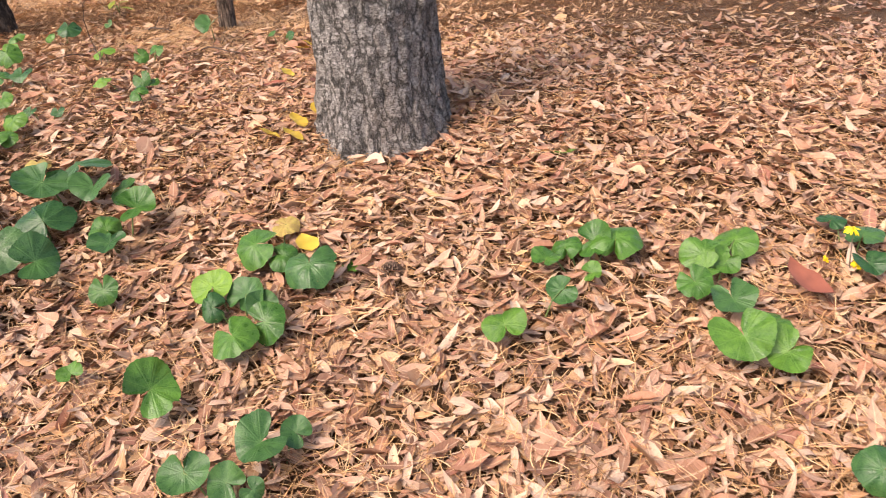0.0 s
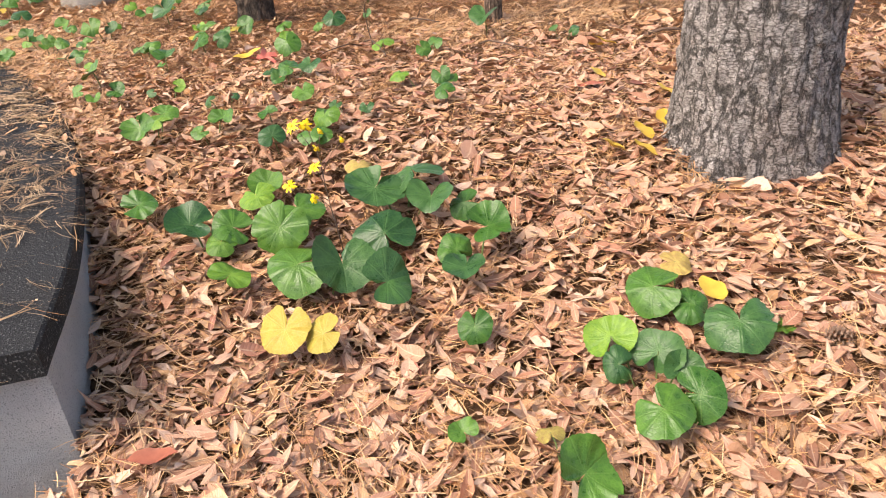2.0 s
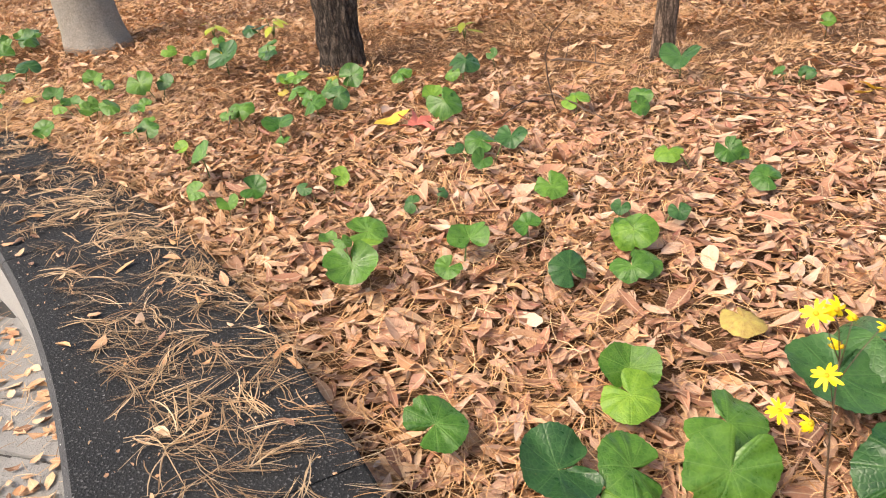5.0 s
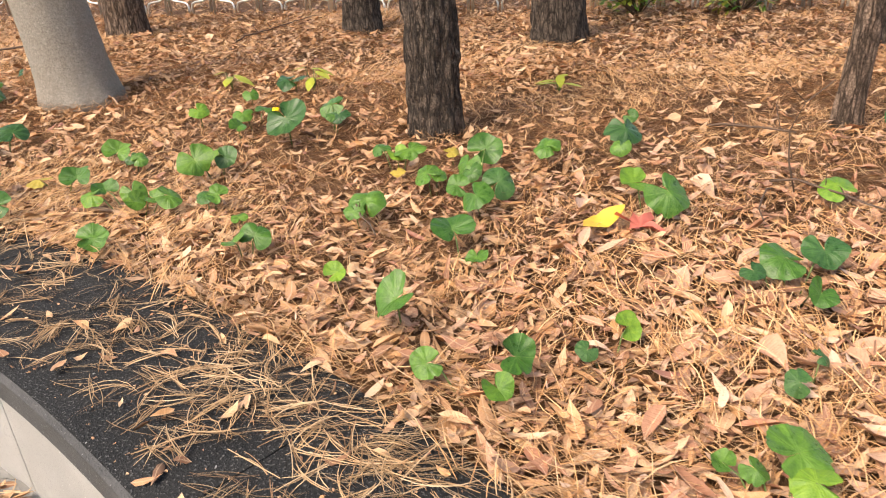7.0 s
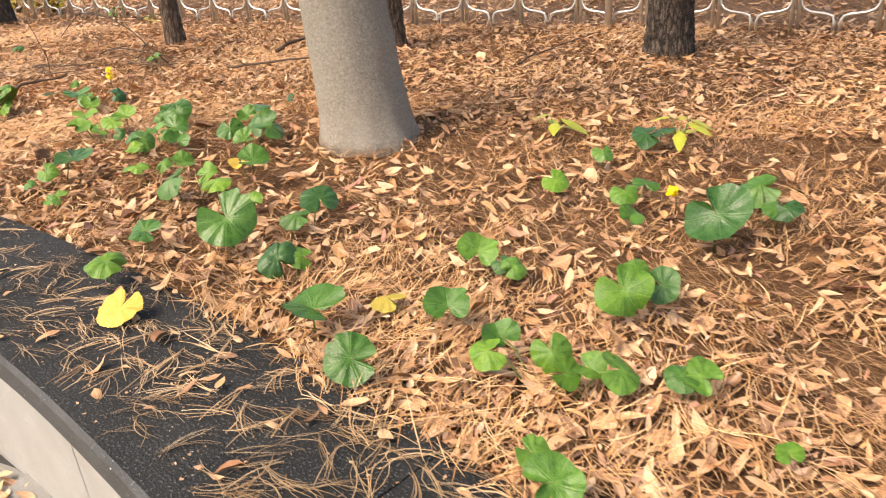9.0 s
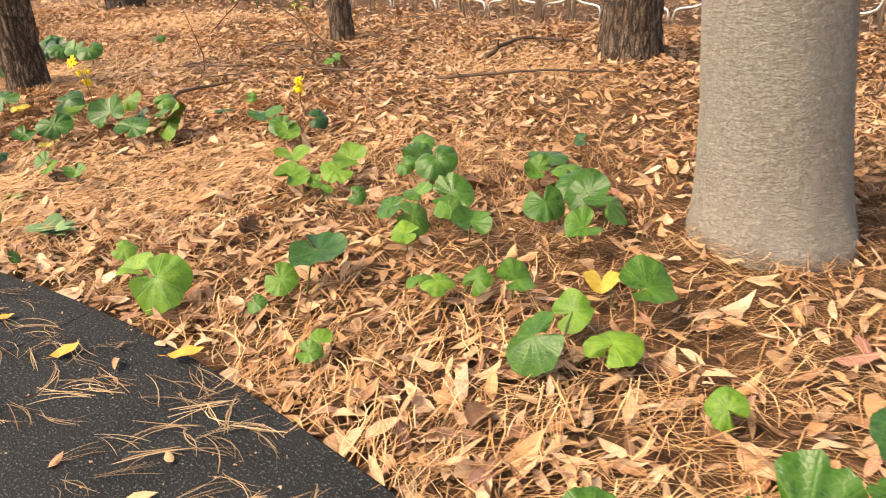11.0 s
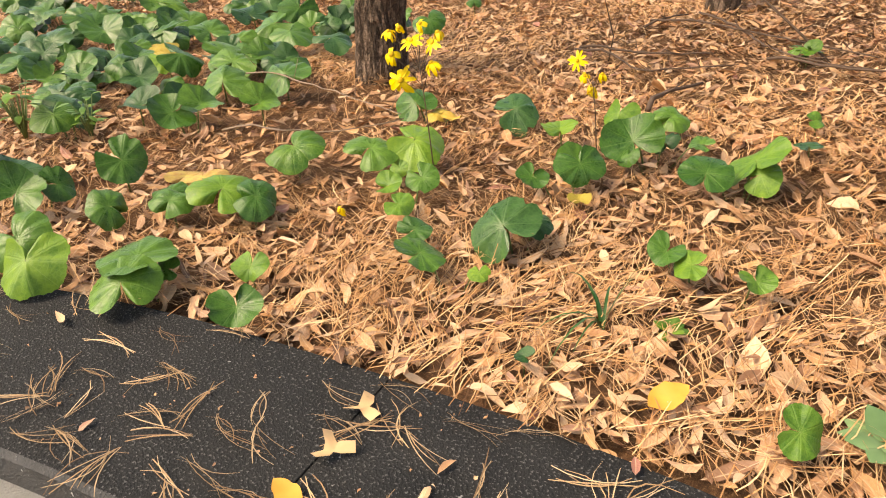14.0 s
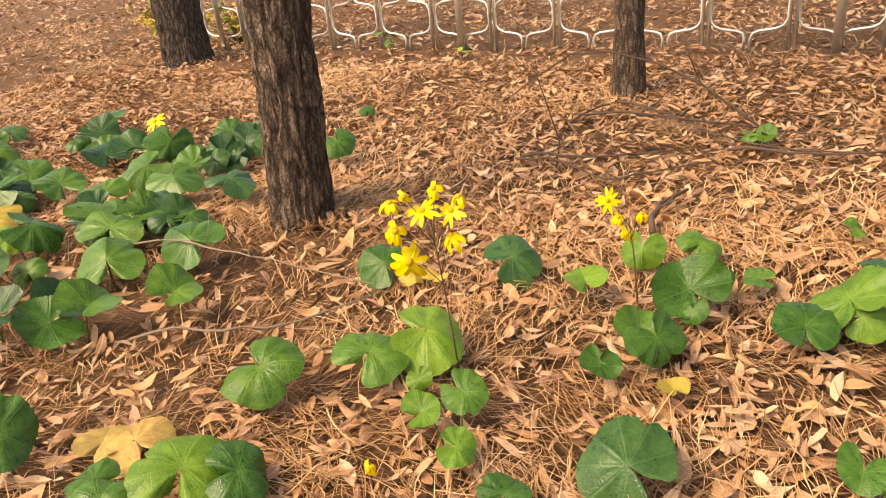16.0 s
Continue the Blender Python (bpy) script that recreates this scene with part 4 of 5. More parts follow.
def flower_stem(x, y, facing, *heads, up=0.0):
    """A flowering shoot: brown stem forking to yellow daisy heads."""
    rs = random.Random(int(x * 100))
    heads = [(a, b, c + up, d * (1.5 if x < -2 else 1.2)) for a, b, c, d in heads]
    z = float(ground_height(x, y))
    many = "a cluster of yellow daisy flowers" if len(heads) > 2 else "yellow daisy flowers" if len(heads) > 1 else "one yellow daisy flower"
    ob = empty("flower_shoot", x, y, z, f"thin brown flower stem carrying {many}", "flower", "flowering shoots")
    view = Vector((math.cos(radians(facing)), math.sin(radians(facing)), 0))
    low = min(h[2] for h in heads)
    mean = Vector((sum(h[0] for h in heads) / len(heads), sum(h[1] for h in heads) / len(heads), 0))
    fork = Vector((mean.x * 0.4, mean.y * 0.4, max(0.02, low * 0.8)))
    top = Vector((mean.x * 0.7, mean.y * 0.7, max(h[2] for h in heads) * 0.85))
    part("stem", mesh_of("stem", *tube([(0, 0, -0.02), fork * 0.5, fork, top], [0.0026, 0.0022, 0.0018, 0.0012], 6), STALK_BROWN, True), ob)
    for dx, dy, h, s in heads:
        p = Vector((dx, dy, max(h, 0.03)))
        face = (view * rs.uniform(0.4, 1.0) + Vector((rs.uniform(-0.4, 0.4), rs.uniform(-0.4, 0.4), rs.uniform(0.3, 1.4)))).normalized()
        m = Matrix.Translation(p) @ face.to_track_quat("Z", "Y").to_matrix().to_4x4() @ Matrix.Diagonal((s, s, s, 1))
        head = part("flower_head", rs.choice(HEADS), ob, "yellow daisy flower head", m)
        part("eye", EYE, head, "orange-brown domed flower eye")
        start = fork.lerp(top, min(1.0, max(0.0, (p.z * 0.75 - fork.z) / max(0.01, top.z - fork.z))))
        part("stalk", mesh_of("stalk", *tube([start, start.lerp(p, 0.5) + Vector((0, 0, 0.01)), p - face * 0.004], [0.0011, 0.0009, 0.0009], 5), STALK_BROWN, True), ob)


# ---- single fallen leaves, twigs, cones ----
def single_leaf(name, x, y, z, length, ratio, yaw, material, label, tilt=8, curl=0.12, lobes=0):
    vs, fs = [], []
    if lobes:
        pts = []
        for k in range(lobes * 4):
            a = -2.5 + 5.0 * k / (lobes * 4 - 1)
            r = 0.5 * (1.0 if k % 4 in (1, 2) else 0.42)
            pts.append((math.sin(a) * r * length, math.cos(a) * r * length, length * (0.10 * math.sin(k * 1.7) + curl * r)))
        vs = [(0, -0.06 * length, 0)] + pts
        fs = [(0, i, i + 1) for i in range(1, len(pts))]
    else:
        n = 8
        for k in range(n + 1):
            s = k / n - 0.5
            w = 0.5 * ratio * length * max(0.0, 1 - abs(2 * s) ** 1.8) ** 0.75 * (1.08 - 0.4 * s) * (1 + 0.07 * math.sin(k * 2.6 + yaw))
            zz = curl * length * s * s * 2 + 0.03 * length * math.sin(k * 1.3 + yaw)
            vs += [(-w, s * length, zz + w * 0.25), (0, s * length, zz), (w, s * length, zz + w * 0.3)]
        for k in range(n):
            for c in (0, 1):
                a = 3 * k + c
                fs.append((a, a + 1, a + 4, a + 3))
        b0 = len(vs)
        vs += [(-0.01 * length, -0.5 * length, 0.002), (0.01 * length, -0.5 * length, 0.002), (0.008 * length, -0.75 * length, 0.01), (-0.008 * length, -0.75 * length, 0.01)]
        fs.append((b0, b0 + 1, b0 + 2, b0 + 3))
    ob = new(name, mesh_of(name, vs, fs, material, True))
    ob.matrix_basis = pose(x, y, z, tilt, tilt * 0.6, yaw)
    return tagged(ob, label, "leaf", "single fallen leaves")


def fallen_blade(x, y, z, size, yaw, tilt, label):
    """A yellowed leaf of the leopard plants, shed whole."""
    ob = new("yellow_leaf", BLADES["y"][1])
    ob.matrix_basis = Matrix.Translation((x, y, z)) @ Matrix.Rotation(radians(tilt), 4, "X") @ Matrix.Rotation(radians(yaw), 4, "Z") @ Matrix.Diagonal((size, size, size, 1))
    tagged(ob, label, "leaf", "single fallen leaves")


def branch(points, radius, label):
    """A bare dead branch held clear of the ground, through points in space."""
    rs = random.Random(int(points[0][0] * 70))
    base = Vector(points[0])
    t = empty("twig", base.x, base.y, base.z, label, "branch", "fallen branches")
    P = [Vector(p) - base for p in points]
    P[0].z -= 0.02
    radius *= 0.55
    n = len(P)
    part("stick", mesh_of("stick", *tube(P, [radius * (1 - 0.6 * i / n) for i in range(n)], 7), TWIG, True), t)
    for i in range(1, n - 1):
        d = Vector((rs.uniform(-1, 1), rs.uniform(-0.5, 0.5), rs.uniform(-0.3, 0.8))).normalized() * rs.uniform(0.08, 0.2)
        part("side_twig", mesh_of("side_twig", *tube([P[i], P[i] + d * 0.6, P[i] + d + Vector((0, 0, 0.01))], [radius * 0.45, radius * 0.3, radius * 0.15], 5), TWIG, True), t)


def twig(points, radius, label, lift=0.015, arch=0.0, wood=None):
    radius *= 0.72
    rs = random.Random(int(points[0][0] * 50))
    P = [Vector(p) for p in points]
    out = []
    fine = spline([tuple(p) for p in P], 0.06)
    n = len(fine)
    for i, p in enumerate(fine):
        f = i / max(1, n - 1)
        z = float(ground_height(p.x, p.y)) + lift + 0.024 * min(1.0, 6 * f) + arch * math.sin(math.pi * f) + rs.uniform(-0.003, 0.003)
        out.append(Vector((p.x + rs.uniform(-0.011, 0.011), p.y + rs.uniform(-0.011, 0.011), z)))
    base = out[0].copy()
    t = empty("twig", base.x, base.y, base.z, label, "branch", "fallen branches")
    out = [p - base for p in out]
    part("stick", mesh_of("stick", *tube(out, [radius * (1 - 0.6 * i / n) for i in range(n)], 7), wood or TWIG, True), t)
    for i in range(2, n - 1, 3):
        d = Vector((rs.uniform(-1, 1), rs.uniform(-1, 1), rs.uniform(0.1, 0.7))).normalized() * rs.uniform(0.04, 0.14)
        part("side_twig", mesh_of("side_twig", *tube([out[i], out[i] + d * 0.6, out[i] + d + Vector((0, 0, 0.01))], [radius * 0.4, radius * 0.3, radius * 0.15], 5), wood or TWIG, True), t)


def pine_cone(x, y):
    vs, fs = [], []
    rs = random.Random(4)
    for k in range(60):
        t = k / 60
        a = k * 2.399
        r = 0.018 * math.sin(math.pi * (0.15 + 0.8 * t)) + 0.004
        z = -0.03 + 0.06 * t
        d, s = Vector((math.cos(a), math.sin(a), 0)), Vector((-math.sin(a), math.cos(a), 0))
        b0 = len(vs)
        c = Vector((0, 0, z))
        vs += [c + d * r * 0.2 - s * 0.003, c + d * r * 0.2 + s * 0.003, c + d * (r + 0.009) + s * 0.006 + Vector((0, 0, 0.006)), c + d * (r + 0.009) - s * 0.006 + Vector((0, 0, 0.006)), c + d * (r + 0.006) + Vector((0, 0, 0.0))]
        fs += [(b0, b0 + 1, b0 + 2, b0 + 3), (b0, b0 + 4, b0 + 1), (b0 + 1, b0 + 4, b0 + 2), (b0 + 2, b0 + 4, b0 + 3), (b0 + 3, b0 + 4, b0)]
    ob = new("pine_cone", mesh_of("pine_cone", vs, fs, CONE))
    ob.matrix_basis = pose(x, y, float(ground_height(x, y)) + 0.008, 78, 10, rs.uniform(0, 360))
    tagged(ob, "dark open pine cone lying among needles", "pine cone", "pine cones")


def rosette(name, x, y, n, length, ratio, material, label, rise=0.35, seed=1, height=0.0, category="plant"):
    """A small leafy weed or sapling: pointed leaves spreading from stems."""
    rs = random.Random(seed)
    z = float(ground_height(x, y))
    t = empty(name, x, y, z, label, category)
    for k in range(n):
        a = k * 2.399 + rs.uniform(-0.3, 0.3)
        ln = length * rs.uniform(0.7, 1.15)
        el = rise + rs.uniform(-0.3, 0.3)
        d = Vector((math.cos(a) * math.cos(el), math.sin(a) * math.cos(el), math.sin(el)))
        s = Vector((-math.sin(a), math.cos(a), 0))
        up = d.cross(s) * -1
        hgt = height * rs.uniform(0.3, 1.0)
        foot = Vector((d.x * hgt * 0.3, d.y * hgt * 0.3, hgt))
        vs, fs = [], []
        for f, w in ((0.0, 0.02), (0.2, 0.35), (0.45, 0.5), (0.75, 0.33), (1.0, 0.01)):
            c = foot + d * ln * f + Vector((0, 0, -0.35 * ln * f * f))
            wv = s * (w * ratio * ln)
            vs += [c - wv + up * (0.15 * w * ln * ratio), c, c + wv + up * (0.15 * w * ln * ratio)]
        for q in range(4):
            for c in (0, 1):
                e = 3 * q + c
                fs.append((e, e + 1, e + 4, e + 3))
        part("leaf", mesh_of("leaf", vs, fs, material, True), t)
        if hgt > 0.02:
            part("stem", mesh_of("stem", *tube([(0, 0, -0.01), foot * 0.5, foot], [0.003, 0.0025, 0.0015], 5), STALK, True), t)


def grass_tuft(x, y, n, length, seed):
    """Narrow dark blades from one foot: some stand up, the others arch over to the ground."""
    rs = random.Random(seed)
    t = empty("grass_tuft", x, y, float(ground_height(x, y)), "sparse tuft of thin arching green grass blades", "grass")
    for k in range(n):
        a = k * 2.1 + rs.uniform(-0.5, 0.5)
        ln = length * rs.uniform(0.7, 1.1)
        d = Vector((math.cos(a), math.sin(a), 0))
        s = Vector((-d.y, d.x, 0)) * 0.0035
        out, drop = (0.35, 0.15) if k % 3 == 0 else (0.85, 0.95)
        vs, fs = [], []
        for f in (0.0, 0.2, 0.4, 0.6, 0.8, 1.0):
            c = d * (ln * out * f ** 1.2) + Vector((0, 0, ln * (0.95 * f - drop * f * f) - 0.02 * (f == 0)))
            vs += [c - s * (1.05 - f * f), c + Vector((0, 0, -0.001)), c + s * (1.05 - f * f)]
        for q in range(5):
            for h in (0, 1):
                e = 3 * q + h
                fs.append((e, e + 1, e + 4, e + 3))
        part("blade", mesh_of("blade", vs, fs, LEAF_D, True), t)


def bush(x, y, label, n, spread, height, leaf, materials, seed):
    """A low shrub: twiggy stems with many small leaves and gaps between them."""
    rs = random.Random(seed)
    z = float(ground_height(x, y))
    t = empty("shrub", x, y, z, label, "shrub", "shrubs before the fence")
    for k in range(n):
        a = rs.uniform(0, 6.28)
        d = Vector((math.cos(a) * spread * rs.uniform(0.3, 1), math.sin(a) * spread * 0.6 * rs.uniform(0.3, 1), height * rs.uniform(0.5, 1)))
        part("stem", mesh_of("stem", *tube([(0, 0, -0.03), (d.x * 0.4, d.y * 0.4, d.z * 0.55), d], [0.008, 0.005, 0.002], 5), TWIG, True), t)
        vs, fs = [], []
        for q in range(20):
            f = rs.uniform(0.25, 1.05)
            c = Vector((d.x * f, d.y * f, d.z * f)) + Vector((rs.uniform(-1, 1), rs.uniform(-1, 1), rs.uniform(-1, 1))) * 0.05
            e = Vector((rs.uniform(-1, 1), rs.uniform(-1, 1), rs.uniform(-0.6, 0.4))).normalized()
            s = e.cross(Vector((0, 0, 1))).normalized() * leaf * 0.28
            b0 = len(vs)
            vs += [c, c + e * leaf * 0.5 + s, c + e * leaf, c + e * leaf * 0.5 - s]
            fs += [(b0, b0 + 1, b0 + 2, b0 + 3)]
        part("foliage", mesh_of("foliage", vs, fs, rs.choice(materials)), t)


leopard_plant(-9.13, 5.35, -62, ('l', 0.04, 0.07, 0.193), ('g', -0.08, -0.01, 0.146), ('l', 0.05, -0.06, 0.051))
leopard_plant(-9.41, 5.19, -49, ('l', 0.00, 0.00, 0.179))
leopard_plant(-8.96, 5.18, -65, ('g', 0.01, 0.07, 0.090), ('l', -0.06, 0.01, 0.077), ('l', 0.05, -0.08, 0.076))
leopard_plant(-8.63, 5.52, -83, ('g', -0.08, -0.07, 0.082), ('g', 0.04, 0.02, 0.128), ('g', -0.02, 0.11, 0.109), ('y', 0.07, -0.06, 0.055))
leopard_plant(-8.59, 5.19, -83, ('d', -0.03, -0.06, 0.157), ('d', 0.03, 0.06, 0.077))
leopard_plant(-9.04, 5.93, -72, ('d', 0.00, 0.00, 0.149))
leopard_plant(-9.35, 5.81, -63, ('g', -0.08, -0.02, 0.135), ('y', -0.00, 0.01, 0.085), ('y', 0.09, 0.01, 0.067))
leopard_plant(-8.50, 5.86, -88, ('g', -0.07, -0.05, 0.159), ('d', 0.00, 0.07, 0.076), ('g', -0.04, -0.13, 0.063), ('g', 0.10, 0.10, 0.075))
leopard_plant(-8.62, 6.07, -85, ('l', -0.08, -0.06, 0.105), ('g', 0.08, 0.06, 0.107))
leopard_plant(-8.83, 5.84, -78, ('l', 0.00, 0.00, 0.108))
leopard_plant(-8.21, 5.80, -98, ('g', -0.08, -0.07, 0.131), ('l', 0.01, 0.06, 0.164), ('l', 0.06, 0.01, 0.106))
leopard_plant(-8.11, 6.10, -100, ('d', 0.00, 0.00, 0.075))
leopard_plant(-8.13, 6.32, -98, ('l', 0.00, 0.00, 0.058))
leopard_plant(-9.34, 4.91, -43, ('l', -0.06, -0.01, 0.165), ('g', 0.06, 0.01, 0.119))
leopard_plant(-9.63, 4.91, -35, ('b', 0.01, 0.05, 0.133), ('b', -0.05, 0.04, 0.098), ('g', 0.04, -0.09, 0.088))
leopard_plant(-9.84, 4.85, -29, ('g', 0.00, 0.00, 0.143))
leopard_plant(-10.36, 5.64, -39, ('g', 0.00, 0.00, 0.167))
leopard_plant(-10.17, 5.80, -45, ('g', 0.00, 0.00, 0.162))
leopard_plant(-9.94, 5.51, -44, ('g', 0.00, 0.00, 0.140))
leopard_plant(-10.17, 5.31, -36, ('g', -0.03, -0.07, 0.148), ('g', 0.03, 0.07, 0.154))
leopard_plant(-10.67, 5.58, -34, ('g', 0.00, 0.00, 0.096))
leopard_plant(-10.88, 5.75, -34, ('g', 0.04, 0.05, 0.251), ('l', -0.04, -0.05, 0.124))
leopard_plant(-11.23, 6.22, -38, ('g', 0.00, 0.00, 0.198))
leopard_plant(-12.06, 6.62, -35, ('l', 0.00, 0.00, 0.179))
leopard_plant(-10.54, 5.86, -40, ('g', 0.00, 0.00, 0.204))
leopard_plant(-10.88, 6.10, -40, ('g', -0.06, 0.08, 0.142), ('d', 0.06, -0.08, 0.112))
leopard_plant(-10.89, 6.37, -43, ('g', 0.00, 0.00, 0.198))
leopard_plant(-11.00, 6.68, -46, ('g', 0.00, 0.00, 0.203))
leopard_plant(-11.32, 6.66, -42, ('d', 0.08, 0.01, 0.166), ('d', -0.08, -0.01, 0.224))
leopard_plant(-10.61, 6.27, -45, ('g', 0.00, 0.00, 0.186))
leopard_plant(-10.70, 6.47, -47, ('g', 0.00, 0.00, 0.125))
leopard_plant(-10.38, 6.37, -50, ('d', 0.00, 0.00, 0.209))
leopard_plant(-11.97, 7.26, -42, ('d', 0.00, 0.00, 0.152))
leopard_plant(-11.69, 6.96, -42, ('d', 0.00, 0.00, 0.155))
leopard_plant(-10.98, 7.08, -50, ('g', 0.00, 0.00, 0.134))
leopard_plant(-10.78, 7.01, -51, ('d', 0.00, 0.00, 0.129))
leopard_plant(-10.17, 6.86, -58, ('g', 0.00, 0.00, 0.130))
leopard_plant(-10.47, 7.70, -61, ('g', 0.00, 0.00, 0.071))
leopard_plant(-8.22, 5.23, -101, ('g', 0.00, 0.00, 0.078))
leopard_plant(-8.79, 5.02, -70, ('g', 0.00, 0.00, 0.080))
leopard_plant(-8.40, 7.30, -91, ('l', 0.04, 0.00, 0.082), ('l', -0.04, -0.00, 0.071))
leopard_plant(-9.24, 4.50, -26, ('g', -0.04, 0.01, 0.165), ('g', 0.02, -0.06, 0.145), ('g', 0.02, 0.05, 0.062))
leopard_plant(-9.52, 4.36, -19, ('g', -0.07, 0.03, 0.145), ('l', 0.07, -0.03, 0.150))
leopard_plant(-8.89, 4.51, -33, ('g', 0.00, 0.00, 0.098))
leopard_plant(-9.03, 4.66, -35, ('l', 0.00, 0.00, 0.076))
leopard_plant(-8.62, 4.93, -52, ('g', -0.07, -0.01, 0.108), ('l', 0.07, 0.01, 0.046))
leopard_plant(-8.16, 5.21, -73, ('l', 0.00, 0.00, 0.078))
leopard_plant(-8.31, 4.74, -59, ('d', 0.00, 0.00, 0.036))
leopard_plant(-11.69, 5.89, -28, ('g', 0.00, 0.00, 0.281))
leopard_plant(-11.19, 5.42, -26, ('g', 0.00, 0.00, 0.187))
leopard_plant(-11.62, 5.40, -23, ('d', 0.00, 0.00, 0.226))
leopard_plant(-12.45, 5.73, -23, ('g', 0.00, 0.00, 0.269))
leopard_plant(-11.83, 5.65, -25, ('d', 0.00, 0.00, 0.183))
leopard_plant(-10.01, 4.62, -21, ('g', 0.04, -0.05, 0.154), ('d', -0.12, -0.00, 0.144), ('g', 0.09, 0.05, 0.105))
leopard_plant(-9.66, 4.65, -25, ('g', 0.00, 0.00, 0.114))
leopard_plant(-9.51, 4.79, -30, ('g', 0.00, 0.00, 0.106))
leopard_plant(-12.35, 6.14, -27, ('g', 0.00, 0.00, 0.248))
leopard_plant(-12.80, 6.04, -24, ('d', 0.00, 0.00, 0.257))
leopard_plant(-7.80, 4.78, -85, ('l', 0.00, 0.00, 0.073))
leopard_plant(-13.01, 6.71, -24, ('g', 0.00, 0.00, 0.379))
leopard_plant(-13.93, 6.50, -20, ('d', 0.00, 0.00, 0.356))
leopard_plant(-13.46, 6.00, -17, ('g', 0.00, 0.00, 0.323))
leopard_plant(-12.42, 6.66, -26, ('g', 0.00, 0.00, 0.178))
leopard_plant(-11.40, 6.27, -27, ('g', 0.00, 0.00, 0.207))
leopard_plant(-11.98, 5.96, -21, ('g', 0.00, 0.00, 0.233))
leopard_plant(-11.86, 5.58, -18, ('d', 0.00, 0.00, 0.254))
leopard_plant(-11.30, 5.55, -20, ('d', -0.04, 0.09, 0.222), ('g', 0.04, -0.09, 0.181))
leopard_plant(-10.64, 5.92, -27, ('g', 0.00, 0.00, 0.177))
leopard_plant(-10.74, 5.50, -22, ('d', 0.00, 0.00, 0.153))
leopard_plant(-10.42, 5.24, -20, ('d', 0.00, 0.00, 0.153))
leopard_plant(-10.56, 5.03, -17, ('d', -0.06, 0.07, 0.168), ('l', 0.06, -0.07, 0.147))
leopard_plant(-12.74, 6.06, -20, ('g', 0.00, 0.00, 0.216))
leopard_plant(-10.28, 5.39, -23, ('d', 0.00, 0.00, 0.140))
leopard_plant(-11.40, 6.01, -24, ('g', 0.00, 0.00, 0.182))
leopard_plant(-11.54, 5.33, -17, ('g', 0.00, 0.00, 0.201))
leopard_plant(-3.97, 4.96, -81, ('d', 0.00, 0.00, 0.176))
leopard_plant(-3.85, 5.18, -84, ('g', -0.05, 0.09, 0.112), ('d', 0.05, -0.05, 0.077), ('g', 0.01, -0.04, 0.068))
leopard_plant(-4.27, 5.24, -75, ('l', -0.02, -0.08, 0.083), ('g', 0.02, 0.08, 0.076))
leopard_plant(-4.24, 5.01, -74, ('g', 0.00, 0.00, 0.069))
leopard_plant(-4.53, 5.21, -69, ('l', 0.00, 0.00, 0.087))
leopard_plant(-4.46, 5.62, -73, ('g', 0.00, 0.00, 0.073))
leopard_plant(-4.32, 5.85, -77, ('d', -0.03, -0.03, 0.114), ('d', 0.03, 0.03, 0.102))
leopard_plant(-4.13, 4.56, -74, ('l', -0.02, -0.10, 0.119), ('d', 0.06, -0.00, 0.082), ('l', -0.04, 0.11, 0.069))
leopard_plant(-4.54, 4.62, -64, ('g', -0.07, 0.03, 0.101), ('g', 0.06, -0.02, 0.062), ('d', 0.02, -0.02, 0.054))
leopard_plant(-4.66, 4.32, -57, ('g', 0.09, -0.00, 0.096), ('y', -0.09, 0.00, 0.075))
leopard_plant(-4.26, 4.18, -66, ('g', -0.15, 0.06, 0.076), ('l', -0.15, -0.03, 0.073), ('g', -0.00, 0.01, 0.079), ('l', 0.05, -0.04, 0.063), ('g', 0.09, -0.00, 0.064), ('g', 0.16, 0.00, 0.084))
leopard_plant(-3.98, 4.21, -76, ('g', -0.02, -0.01, 0.062), ('g', 0.02, 0.01, 0.069))
leopard_plant(-4.17, 3.84, -63, ('g', 0.03, -0.03, 0.087), ('g', -0.03, 0.03, 0.061))
leopard_plant(-4.68, 4.00, -50, ('g', 0.00, 0.00, 0.106))
leopard_plant(-4.88, 4.16, -48, ('g', 0.00, 0.00, 0.126))
leopard_plant(-5.13, 4.43, -48, ('l', 0.03, 0.02, 0.064), ('d', -0.03, -0.02, 0.100))
leopard_plant(-5.40, 4.53, -45, ('g', 0.00, 0.00, 0.166))
leopard_plant(-5.30, 4.79, -51, ('g', -0.00, -0.08, 0.092), ('d', 0.00, 0.08, 0.119))
leopard_plant(-5.58, 4.85, -47, ('l', 0.00, 0.00, 0.067))
leopard_plant(-5.70, 4.44, -39, ('g', 0.00, 0.00, 0.099))
leopard_plant(-6.10, 5.10, -44, ('g', 0.00, 0.00, 0.088))
leopard_plant(-5.87, 5.21, -48, ('y', -0.07, 0.02, 0.07), ('g', 0.07, -0.02, 0.125))
leopard_plant(-6.08, 5.44, -48, ('g', 0.00, 0.00, 0.096))
leopard_plant(-6.05, 5.64, -50, ('g', 0.00, 0.00, 0.129))
leopard_plant(-6.30, 5.92, -50, ('g', 0.00, 0.00, 0.093))
leopard_plant(-6.37, 5.35, -44, ('g', 0.00, 0.00, 0.095))
leopard_plant(-6.86, 5.84, -44, ('g', 0.00, 0.00, 0.112))
leopard_plant(-6.52, 5.26, -41, ('l', -0.00, -0.05, 0.081), ('l', 0.00, 0.05, 0.097))
leopard_plant(-7.09, 5.53, -39, ('l', 0.05, 0.04, 0.107), ('l', -0.05, -0.04, 0.107))
